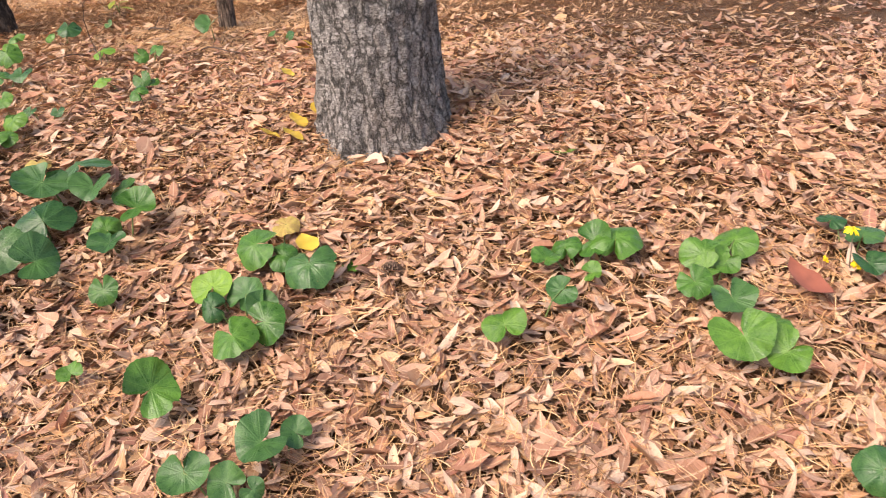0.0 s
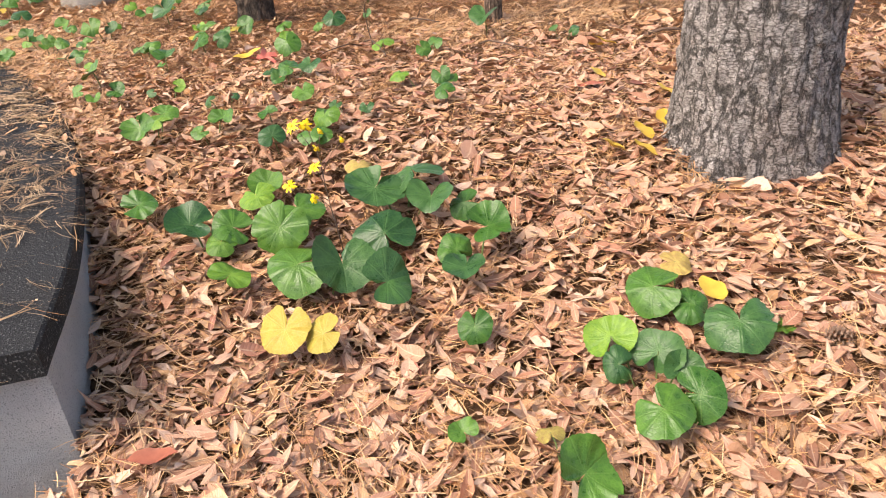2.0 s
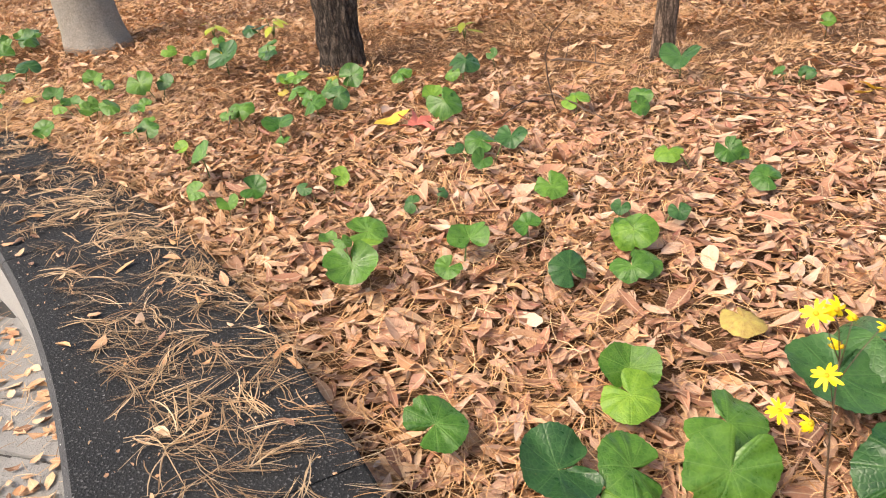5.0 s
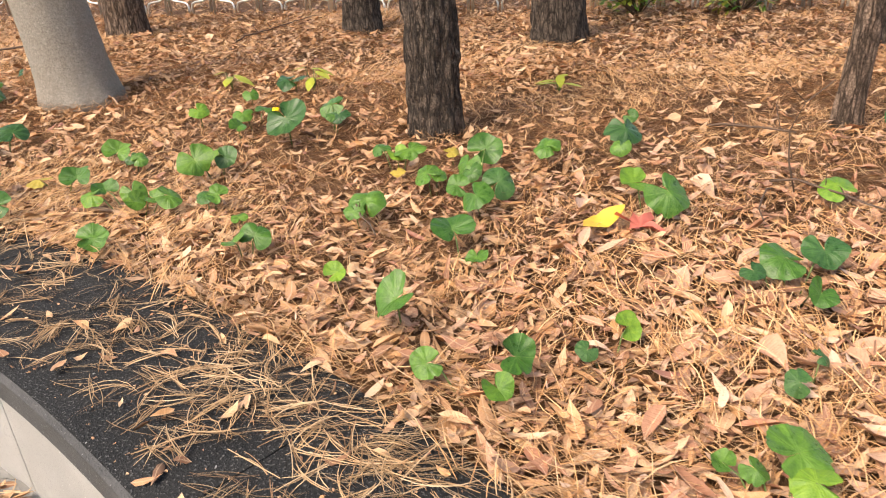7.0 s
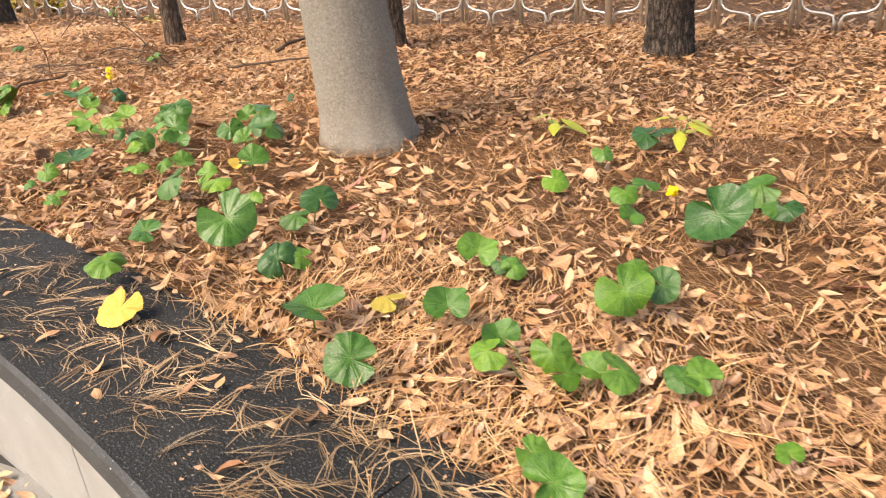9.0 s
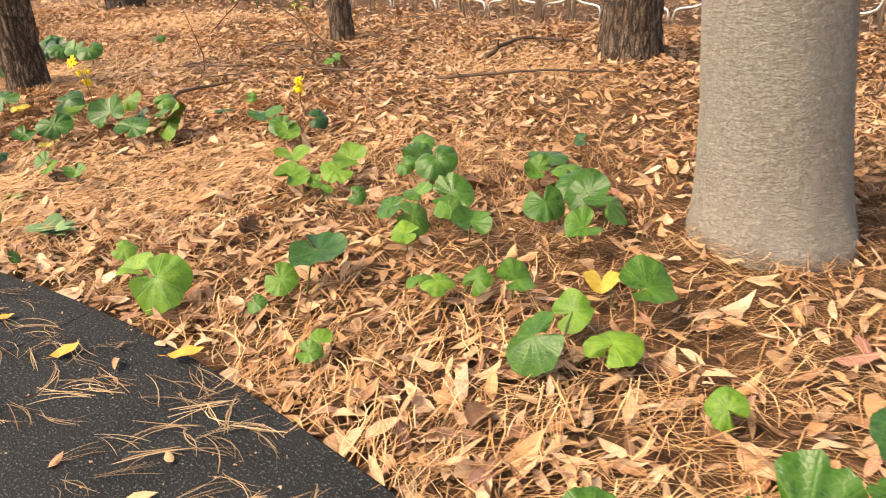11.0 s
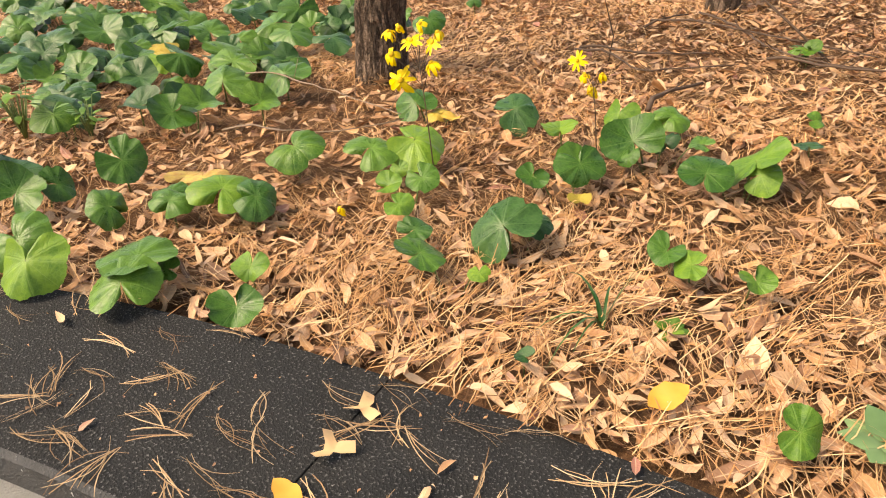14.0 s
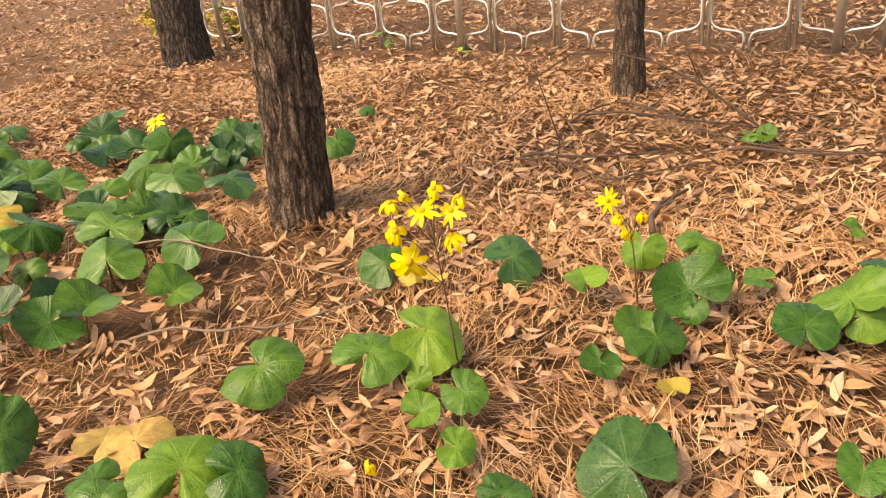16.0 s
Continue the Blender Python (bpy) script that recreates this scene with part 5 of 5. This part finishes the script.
leopard_plant(-7.55, 6.14, -41, ('d', 0.00, 0.00, 0.090))
leopard_plant(-5.63, 4.21, -36, ('l', 0.00, 0.00, 0.108))
leopard_plant(-3.68, 3.85, -85, ('g', 0.03, 0.02, 0.085), ('g', -0.03, -0.02, 0.059))
leopard_plant(-3.79, 4.04, -81, ('l', 0.00, 0.00, 0.043))
leopard_plant(-3.41, 4.13, -97, ('g', 0.01, 0.05, 0.102), ('g', -0.01, -0.05, 0.058))
leopard_plant(-3.09, 4.52, -92, ('g', 0.03, 0.15, 0.111), ('g', -0.03, -0.03, 0.080), ('g', 0.00, -0.12, 0.069))
leopard_plant(-3.04, 4.26, -94, ('g', -0.09, 0.04, 0.074), ('d', 0.07, 0.05, 0.101), ('g', 0.01, -0.10, 0.095))
leopard_plant(-3.23, 4.42, -88, ('g', -0.03, 0.00, 0.087), ('g', 0.03, -0.00, 0.055))
leopard_plant(-3.41, 4.63, -83, ('g', 0.06, 0.00, 0.105), ('l', 0.01, -0.01, 0.070), ('g', -0.10, 0.11, 0.065), ('y', 0.03, -0.11, 0.047))
leopard_plant(-3.21, 4.74, -89, ('y', 0.00, 0.00, 0.063))
leopard_plant(-2.86, 4.75, -98, ('g', 0.00, 0.00, 0.095))
leopard_plant(-3.03, 3.87, -95, ('g', -0.05, 0.08, 0.105), ('g', 0.05, -0.08, 0.055))
leopard_plant(-3.33, 3.66, -81, ('l', 0.00, 0.00, 0.054))
leopard_plant(-3.14, 3.48, -91, ('g', 0.00, 0.00, 0.102))
leopard_plant(-2.57, 4.81, -105, ('d', 0.02, 0.04, 0.120), ('g', -0.01, -0.11, 0.065), ('g', -0.01, 0.07, 0.070))
leopard_plant(-2.51, 5.22, -104, ('g', 0.00, 0.00, 0.059))
leopard_plant(-1.94, 2.51, -76, ('g', 0.00, 0.00, 0.109))
leopard_plant(-1.59, 2.70, -95, ('l', -0.01, 0.05, 0.102), ('l', 0.01, -0.05, 0.105))
leopard_plant(-2.36, 3.04, -66, ('g', 0.07, -0.14, 0.114), ('l', 0.03, 0.00, 0.079), ('g', 0.04, 0.06, 0.096), ('g', -0.04, 0.03, 0.044), ('g', -0.10, 0.05, 0.042))
leopard_plant(-2.06, 3.04, -76, ('g', 0.01, 0.07, 0.092), ('g', -0.01, -0.07, 0.060))
leopard_plant(-1.92, 3.23, -82, ('g', 0.00, 0.00, 0.066))
leopard_plant(-1.78, 3.04, -87, ('d', 0.00, 0.00, 0.092))
leopard_plant(-1.62, 3.15, -93, ('l', -0.01, 0.04, 0.104), ('g', -0.03, 0.10, 0.078), ('g', 0.04, -0.04, 0.073), ('g', 0.00, -0.09, 0.085))
leopard_plant(-1.60, 3.35, -93, ('d', -0.08, 0.01, 0.045), ('d', 0.08, -0.01, 0.051))
leopard_plant(-1.88, 3.44, -84, ('g', 0.00, 0.00, 0.088))
leopard_plant(-2.25, 3.36, -73, ('d', -0.04, -0.05, 0.048), ('d', 0.04, 0.05, 0.036))
leopard_plant(-2.19, 3.77, -77, ('g', -0.03, 0.05, 0.106), ('d', 0.09, 0.07, 0.095), ('g', 0.03, -0.12, 0.063), ('d', -0.09, -0.01, 0.057))
leopard_plant(-1.43, 3.78, -97, ('l', -0.14, -0.05, 0.077), ('g', 0.05, 0.01, 0.077), ('l', 0.09, 0.04, 0.052))
leopard_plant(-1.30, 3.60, -101, ('g', 0.00, 0.00, 0.079))
leopard_plant(-1.95, 4.33, -85, ('l', 0.00, 0.00, 0.099))
leopard_plant(-1.69, 4.37, -90, ('g', -0.01, 0.09, 0.085), ('g', 0.01, -0.09, 0.070))
leopard_plant(-1.56, 4.83, -92, ('d', 0.00, 0.00, 0.146))
leopard_plant(-2.50, 4.25, -73, ('g', 0.06, -0.07, 0.121), ('l', -0.06, 0.07, 0.093))
leopard_plant(-2.90, 3.27, -55, ('g', 0.08, 0.06, 0.078), ('l', 0.05, -0.06, 0.058), ('g', -0.12, -0.00, 0.062))
leopard_plant(-2.64, 3.44, -64, ('l', 0.05, 0.05, 0.057), ('d', -0.05, -0.05, 0.044))
leopard_plant(-1.10, 4.83, -100, ('g', -0.06, -0.01, 0.052), ('d', 0.06, 0.01, 0.065))
leopard_plant(-0.84, 5.76, -101, ('l', 0.00, 0.00, 0.075))
leopard_plant(-1.12, 2.82, -65, ('d', -0.02, 0.09, 0.179), ('d', -0.09, -0.06, 0.183), ('d', 0.11, -0.03, 0.127))
leopard_plant(-1.11, 2.62, -63, ('d', 0.00, 0.00, 0.211))
leopard_plant(-0.92, 2.82, -71, ('g', 0.00, 0.00, 0.093))
leopard_plant(-1.40, 2.56, -54, ('g', 0.01, 0.06, 0.146), ('g', -0.01, -0.06, 0.149))
leopard_plant(-1.21, 2.40, -57, ('g', -0.08, -0.02, 0.171), ('d', 0.08, 0.02, 0.176))
leopard_plant(-0.98, 2.44, -64, ('d', 0.00, 0.00, 0.142))
leopard_plant(-1.63, 2.45, -47, ('d', -0.09, -0.01, 0.136), ('g', 0.04, 0.04, 0.118), ('l', 0.06, -0.03, 0.083))
leopard_plant(-1.46, 2.33, -49, ('l', 0.00, 0.00, 0.102))
leopard_plant(-0.81, 2.62, -72, ('g', -0.06, -0.01, 0.101), ('d', 0.01, -0.10, 0.104), ('g', 0.04, 0.10, 0.134))
leopard_plant(-1.36, 2.96, -61, ('b', 0.00, 0.00, 0.085))
leopard_plant(-0.69, 2.32, -73, ('g', 0.00, 0.00, 0.081))
leopard_plant(-0.23, 2.60, -86, ('g', -0.07, -0.05, 0.134), ('g', 0.06, -0.07, 0.087), ('b', 0.00, 0.12, 0.094))
leopard_plant(-0.06, 2.44, -92, ('d', 0.00, 0.00, 0.142))
leopard_plant(-0.23, 2.30, -85, ('l', -0.13, 0.09, 0.106), ('d', -0.00, 0.07, 0.109), ('d', -0.10, -0.00, 0.075), ('d', 0.06, 0.04, 0.080), ('g', 0.12, -0.06, 0.107), ('g', 0.05, -0.14, 0.117))
leopard_plant(-0.37, 2.03, -77, ('g', 0.06, -0.06, 0.127), ('b', -0.06, 0.06, 0.053))
leopard_plant(-0.62, 2.03, -66, ('g', 0.00, 0.00, 0.058))
leopard_plant(0.75, 2.63, -90, ('g', 0.09, 0.05, 0.128), ('g', 0.04, 0.03, 0.103), ('g', -0.06, 0.03, 0.078), ('g', -0.11, -0.03, 0.077), ('g', 0.03, -0.08, 0.058))
leopard_plant(0.61, 2.38, -85, ('d', 0.07, 0.07, 0.080), ('l', -0.07, -0.07, 0.100))
leopard_plant(1.12, 2.58, -101, ('g', 0.07, 0.14, 0.110), ('g', -0.03, 0.06, 0.116), ('g', -0.04, -0.00, 0.073), ('g', -0.06, -0.08, 0.087), ('g', 0.02, 0.03, 0.074), ('d', 0.03, -0.15, 0.106))
leopard_plant(1.21, 2.31, -106, ('g', 0.02, 0.08, 0.089), ('g', -0.05, -0.03, 0.128), ('g', 0.03, -0.05, 0.105))
leopard_plant(1.52, 2.74, -111, ('d', -0.04, 0.09, 0.069), ('d', 0.03, 0.02, 0.092), ('d', 0.02, -0.11, 0.080))
leopard_plant(1.37, 1.93, -116, ('d', 0.00, 0.00, 0.095))
leopard_plant(0.05, 1.86, -59, ('d', -0.03, -0.04, 0.111), ('d', 0.03, 0.04, 0.068))
leopard_plant(-0.02, 1.72, -54, ('d', -0.08, -0.01, 0.094), ('d', 0.00, 0.01, 0.076), ('d', 0.08, 0.00, 0.050))
leopard_plant(-6.98, 4.72, -41, ('l', 0.09, -0.02, 0.132), ('l', -0.09, 0.02, 0.091))
leopard_plant(-7.22, 4.84, -38, ('l', 0.00, 0.00, 0.064))
leopard_plant(-6.64, 4.88, -56, ('d', 0.02, 0.12, 0.138), ('l', -0.01, -0.01, 0.078), ('g', -0.01, -0.11, 0.046))
leopard_plant(-6.41, 4.69, -60, ('l', -0.01, 0.02, 0.056), ('g', 0.01, -0.02, 0.050))
leopard_plant(-5.95, 4.92, -80, ('g', -0.02, -0.08, 0.12), ('l', 0.02, 0.12, 0.088), ('l', 0.14, 0.03, 0.10))
leopard_plant(-6.27, 5.04, -73, ('l', 0.07, 0.04, 0.073), ('l', 0.00, -0.03, 0.073), ('l', -0.07, -0.01, 0.058))
leopard_plant(-6.20, 5.68, -81, ('g', -0.01, -0.15, 0.111), ('g', 0.04, 0.04, 0.118), ('g', -0.03, 0.10, 0.108))
leopard_plant(-6.40, 5.94, -77, ('d', 0.01, 0.05, 0.120), ('g', -0.01, -0.05, 0.084))
leopard_plant(-6.56, 5.43, -68, ('g', 0.08, 0.05, 0.124), ('g', 0.10, -0.03, 0.085), ('g', -0.08, 0.06, 0.077), ('g', -0.10, -0.08, 0.089))
leopard_plant(-6.75, 5.71, -66, ('g', 0.07, -0.01, 0.125), ('g', -0.07, 0.01, 0.070))
leopard_plant(-6.90, 5.97, -65, ('g', 0.00, 0.00, 0.087))
leopard_plant(-6.97, 5.47, -57, ('g', 0.14, -0.03, 0.056), ('l', -0.04, 0.01, 0.060), ('l', -0.10, 0.02, 0.052))
leopard_plant(-7.08, 5.70, -58, ('l', 0.00, 0.00, 0.111))
leopard_plant(-7.27, 5.63, -53, ('l', 0.00, 0.00, 0.104))
leopard_plant(-7.64, 5.95, -51, ('g', -0.13, 0.07, 0.127), ('g', 0.02, -0.01, 0.099), ('l', 0.11, -0.06, 0.086))
leopard_plant(-6.39, 6.27, -79, ('d', 0.00, 0.00, 0.057))
leopard_plant(-8.00, 5.22, -34, ('g', 0.00, 0.00, 0.069))
leopard_plant(-7.49, 4.67, -29, ('g', 0.00, 0.00, 0.036))
flower_stem(-1.23, 2.59, -59, (-0.083, -0.051, 0.348, 0.042), (-0.051, -0.031, 0.347, 0.042), (-0.019, -0.011, 0.322, 0.038), (-0.031, -0.019, 0.271, 0.043), (-0.046, -0.028, 0.217, 0.044), (-0.115, -0.07, 0.166, 0.039), (-0.057, -0.035, 0.118, 0.045), (0.035, 0.021, 0.291, 0.028), up=0.09)
flower_stem(-9.03, 5.40, -65, (-0.080, -0.038, 0.208, 0.073), (-0.101, -0.047, 0.284, 0.064), (-0.105, -0.049, 0.350, 0.049), (-0.076, -0.035, 0.360, 0.048), (-0.044, -0.021, 0.324, 0.055), (-0.018, -0.008, 0.372, 0.048), (0.027, 0.013, 0.348, 0.054), (0.012, 0.006, 0.318, 0.049), (0.006, 0.003, 0.261, 0.059), up=0.10)
flower_stem(-8.68, 5.82, -82, (-0.036, -0.005, 0.22, 0.07), (-0.055, -0.009, 0.265, 0.045), (0.002, 0.0, 0.275, 0.048), (-0.08, -0.013, 0.31, 0.045))
flower_stem(-7.87, 6.38, -90, (-0.015, 0.0, 0.115, 0.061), (-0.003, 0.0, 0.149, 0.043))
flower_stem(-11.28, 7.03, -46, (-0.059, -0.057, 0.156, 0.085))
flower_stem(-9.07, 5.02, -55, (-0.004, -0.003, 0.044, 0.046))
flower_stem(-4.13, 5.20, -77, (-0.01, -0.002, 0.077, 0.045))
flower_stem(0.82, 2.70, -91, (-0.059, 0.001, 0.075, 0.051))
flower_stem(1.51, 2.67, -110, (-0.026, 0.01, 0.142, 0.043), (-0.072, 0.027, 0.03, 0.04), (0.003, -0.001, 0.04, 0.039))

single_leaf("maple_leaf", -2.54, 4.08, 0.03, 0.16, 1, 30, LEAF_R, "red fallen maple leaf lying on needles", 18, 0.15, 5)
single_leaf("yellow_leaf", -2.64, 4.09, 0.035, 0.16, 0.42, -50, YELLOW, "long curled yellow leaf lying on needles", 14, 0.3)
fallen_blade(-5.43, 4.06, 0.03, 0.125, 185, 14, "bright yellow fallen leaf on the granite coping")
single_leaf("yellow_leaf", -7.25, 4.48, 0.008, 0.05, 0.5, -40, LEAF_O, "small orange leaf on the granite coping", 5)
single_leaf("yellow_leaf", -6.95, 4.45, 0.010, 0.07, 0.5, -35, LEAF_O, "orange curled leaf on the granite coping", 14, 0.25)
single_leaf("yellow_leaf", -8.46, 4.25, 0.008, 0.078, 0.5, 80, LEAF_O, "golden toothed leaf on the granite coping", 4, 0.03)
single_leaf("tan_leaf", -8.29, 4.25, 0.008, 0.07, 0.38, -75, LEAF_T, "pale tan leaf on the granite coping", 5)
single_leaf("tan_leaf", -7.95, 4.33, 0.008, 0.095, 0.36, 100, LEAF_T, "pale yellowish leaf on the granite coping", 4, 0.05)
single_leaf("tan_leaf", -8.49, 4.48, 0.010, 0.09, 1, 140, LEAF_T, "tan lobed leaf on the granite coping", 6, 0.05, 3)
single_leaf("tan_leaf", -8.46, 4.36, 0.015, 0.08, 1, 60, LEAF_T, "curled brown lobed leaf on the granite coping", 10, 0.2, 3)
single_leaf("tan_leaf", -7.82, 4.44, 0.010, 0.08, 0.4, 60, LEAF_T, "tan leaf on the granite coping", 6)
single_leaf("orange_leaf", -8.03, 4.79, 0.03, 0.09, 0.6, -30, LEAF_O, "orange fallen leaf at the bed's edge", 14)
single_leaf("orange_leaf", -6.67, 4.56, 0.02, 0.09, 0.4, -60, LEAF_O, "orange fallen leaf beside the coping", 10)
fallen_blade(-1.18, 2.16, -0.20, 0.14, 190, 26, "large yellow fallen leaf among brown leaves")
fallen_blade(-1.09, 2.19, -0.20, 0.11, 120, 30, "folded yellow fallen leaf among brown leaves")
for lx, ly, lz, size, yaw in ((-0.43, 3.84, 0.022, 0.10, 80), (-0.53, 3.29, -0.02, 0.095, 100), (-0.45, 3.41, -0.002, 0.10, 60), (-0.39, 3.51, 0.02, 0.09, 20), (-0.42, 3.27, -0.015, 0.10, 85), (-0.75, 4.05, 0.025, 0.09, 70)):
    single_leaf("yellow_leaf", lx, ly, lz, size, 0.75, yaw, YELLOW, "yellow leaf lying beside the thick trunk", 26)
single_leaf("red_leaf", -1.27, 1.74, -0.275, 0.13, 0.35, -70, LEAF_RUST, "dark reddish fallen leaf beside the planter wall", 8)
single_leaf("red_leaf", -0.75, 3.87, 0.02, 0.15, 0.3, -80, LEAF_RUST, "long reddish brown fallen leaf", 8)
single_leaf("red_leaf", 1.36, 2.58, -0.17, 0.16, 0.6, 40, LEAF_RUST, "curled dark red-brown fallen leaf", 16, 0.4)
single_leaf("yellow_leaf", -0.87, 4.59, 0.02, 0.13, 0.45, 160, YELLOW, "yellow leaf on brown needles", 14)
single_leaf("yellow_leaf", -0.83, 4.63, 0.03, 0.13, 0.4, 100, YELLOW, "yellow leaf on brown needles", 20)
single_leaf("yellow_leaf", -0.14, 2.63, -0.15, 0.10, 0.7, 40, YELLOW, "mottled yellow fallen leaf among brown leaves", 14)
pine_cone(-7.07, 5.17)
pine_cone(0.16, 2.55)
DEAD = "thin dead brown branch lying on the needles"
branch([(-2.03, 4.4, 0.0), (-2.07, 4.41, 0.12), (-2.08, 4.41, 0.22), (-2.05, 4.4, 0.31), (-1.98, 4.39, 0.38)], 0.006, "thin bare twig curving up out of the litter")
twig([(-2.11, 4.42), (-1.97, 4.32), (-1.8, 4.08)], 0.006, DEAD, 0.03)
twig([(-2.12, 4.41), (-2.18, 4.25), (-2.20, 4.09)], 0.005, DEAD)
twig([(-10.55, 5.71), (-10.17, 5.77), (-9.71, 5.71), (-9.37, 5.66)], 0.006, "long pale dead stem across the plants", 0.05, 0.03, TWIG_PALE)
twig([(-9.96, 5.31), (-9.59, 5.42), (-9.46, 5.53), (-9.37, 5.66)], 0.006, "long pale dead stem lying on leaves", 0.03, 0.0, TWIG_PALE)
twig([(-9.36, 6.96), (-9.14, 6.91), (-8.93, 6.73), (-8.78, 6.84), (-8.57, 6.92)], 0.008, "dark bent dead branch lying on the needles", 0.02)
twig([(-9.34, 6.98), (-9.04, 6.96), (-8.73, 7.04)], 0.009, DEAD, 0.03)
twig([(-9.11, 7.95), (-8.78, 7.58), (-8.54, 7.29), (-8.26, 7.16), (-8.03, 7.12)], 0.010, "thick dead branch lying before the fence", 0.02)
branch([(-8.27, 7.36, 0.0), (-8.46, 7.37, 0.13), (-8.65, 7.38, 0.27), (-8.84, 7.39, 0.36), (-9.04, 7.4, 0.41), (-9.22, 7.41, 0.4), (-9.38, 7.42, 0.3), (-9.51, 7.42, 0.21)], 0.011, "long arched bare branch over the needles")
branch([(-9.19, 6.97, 0.0), (-9.17, 6.97, 0.12), (-9.22, 6.96, 0.29), (-9.26, 6.95, 0.42)], 0.006, "thin upright bare twig with fine side shoots")
twig([(-9.25, 7.63), (-8.74, 7.51), (-8.5, 7.48), (-8.1, 7.3)], 0.009, DEAD, 0.03)
twig([(-8.51, 7.15), (-8.28, 7.07), (-7.97, 7.11)], 0.010, "thick dead branch among smaller twigs", 0.03)
twig([(-9.26, 7.54), (-9.11, 7.78)], 0.01, DEAD)
twig([(-8.71, 6.28), (-8.70, 6.50), (-8.63, 6.65)], 0.016, "short thick piece of dead wood", 0.02)
twig([(-5.42, 7.48), (-5.30, 8.01), (-5.10, 8.44)], 0.009, DEAD)
twig([(-7.54, 7.75), (-7.50, 8.22), (-7.17, 8.25)], 0.022, "thick dark dead branch near a trunk", 0.03)
twig([(-7.55, 7.16), (-7.05, 7.32), (-6.59, 7.46)], 0.013, DEAD, 0.02)
twig([(-0.66, 4.88), (-0.43, 4.93), (-0.24, 5.04)], 0.012, "short dead branch behind the thick trunk")
twig([(-3.47, 4.23), (-3.38, 4.06), (-3.29, 3.91)], 0.006, "short grey twig lying on leaves", 0.03)
twig([(-2.20, 5.19), (-1.90, 4.99)], 0.009, DEAD)
twig([(-1.49, 4.58), (-1.16, 4.43)], 0.007, DEAD)
rosette("weed", -7.68, 4.90, 20, 0.095, 0.55, LEAF_S, "low silvery green weed with crinkled leaves", 0.5, 3)
rosette("weed", 0.04, 2.57, 8, 0.05, 0.6, LEAF_L, "small light green weed in the leaf litter", 0.4, 4)
rosette("weed", 0.65, 3.27, 8, 0.06, 0.5, LEAF_L, "small light green weed in the leaf litter", 0.5, 5)
rosette("weed", -8.12, 5.03, 7, 0.05, 0.6, LEAF_L, "small light green weed in the leaf litter", 0.5, 6)
rosette("weed", -8.40, 7.33, 14, 0.07, 0.35, LEAF_L, "light green weed among dead branches", 0.5, 7, 0.08)
rosette("sapling", -4.76, 6.01, 5, 0.12, 0.5, BUSH_LEAF, "little sapling with drooping yellow leaves", 0.1, 8, 0.10)
rosette("sapling", -4.21, 5.90, 7, 0.11, 0.5, BUSH_LEAF, "little sapling with drooping yellow-green leaves", 0.1, 9, 0.13)
rosette("sapling", -2.85, 5.86, 5, 0.13, 0.45, BUSH_LEAF, "little sapling with drooping yellow leaves", 0.1, 10, 0.10)
rosette("sapling", -11.26, 9.67, 8, 0.10, 0.5, LEAF_L, "little yellow-green sapling at the fence", 0.1, 11, 0.25)
rosette("sapling", -10.57, 9.52, 6, 0.10, 0.5, BUSH_LEAF, "little sapling with yellow leaves near the fence", 0.1, 12, 0.1)
rosette("fern_weed", -10.68, 4.91, 26, 0.08, 0.4, LEAF_L, "upright feathery light green weed", 0.3, 13, 0.22)
rosette("fern_weed", -10.46, 5.06, 22, 0.06, 0.4, LEAF_L, "upright feathery light green weed", 0.3, 14, 0.18)
grass_tuft(-8.25, 4.98, 9, 0.24, 15)
bush(-2.33, 8.31, "low shrub with small yellow-green leaves before the fence", 20, 0.55, 0.36, 0.075, (BUSH_LEAF, LEAF_L, BUSH_LEAF), 21)
bush(-1.53, 8.41, "low shrub with small yellow-green leaves before the fence", 18, 0.6, 0.34, 0.075, (BUSH_LEAF, LEAF_L), 22)
bush(-13.55, 10.67, "shrub with yellowing leaves at the far fence", 12, 0.6, 0.4, 0.10, (BUSH_LEAF, YELLOW), 23)
bush(-14.6, 10.9, "shrub with yellowing leaves at the far fence", 14, 0.7, 0.45, 0.10, (BUSH_LEAF, YELLOW), 24)
leopard_plant(-11.25, 5.93, -25, ('y', 0.0, 0.0, 0.16), ('y', 0.08, -0.06, 0.12))
PATCH = random.Random(91)
for k in range(34):
    px, py = PATCH.uniform(-13.6, -10.35), PATCH.uniform(5.2, 7.0)
    leopard_plant(px, py, -40, *[(PATCH.choice("dddggg"), PATCH.uniform(-0.13, 0.13), PATCH.uniform(-0.13, 0.13), PATCH.uniform(0.09, 0.13)) for q in range(5)])
build_litter()
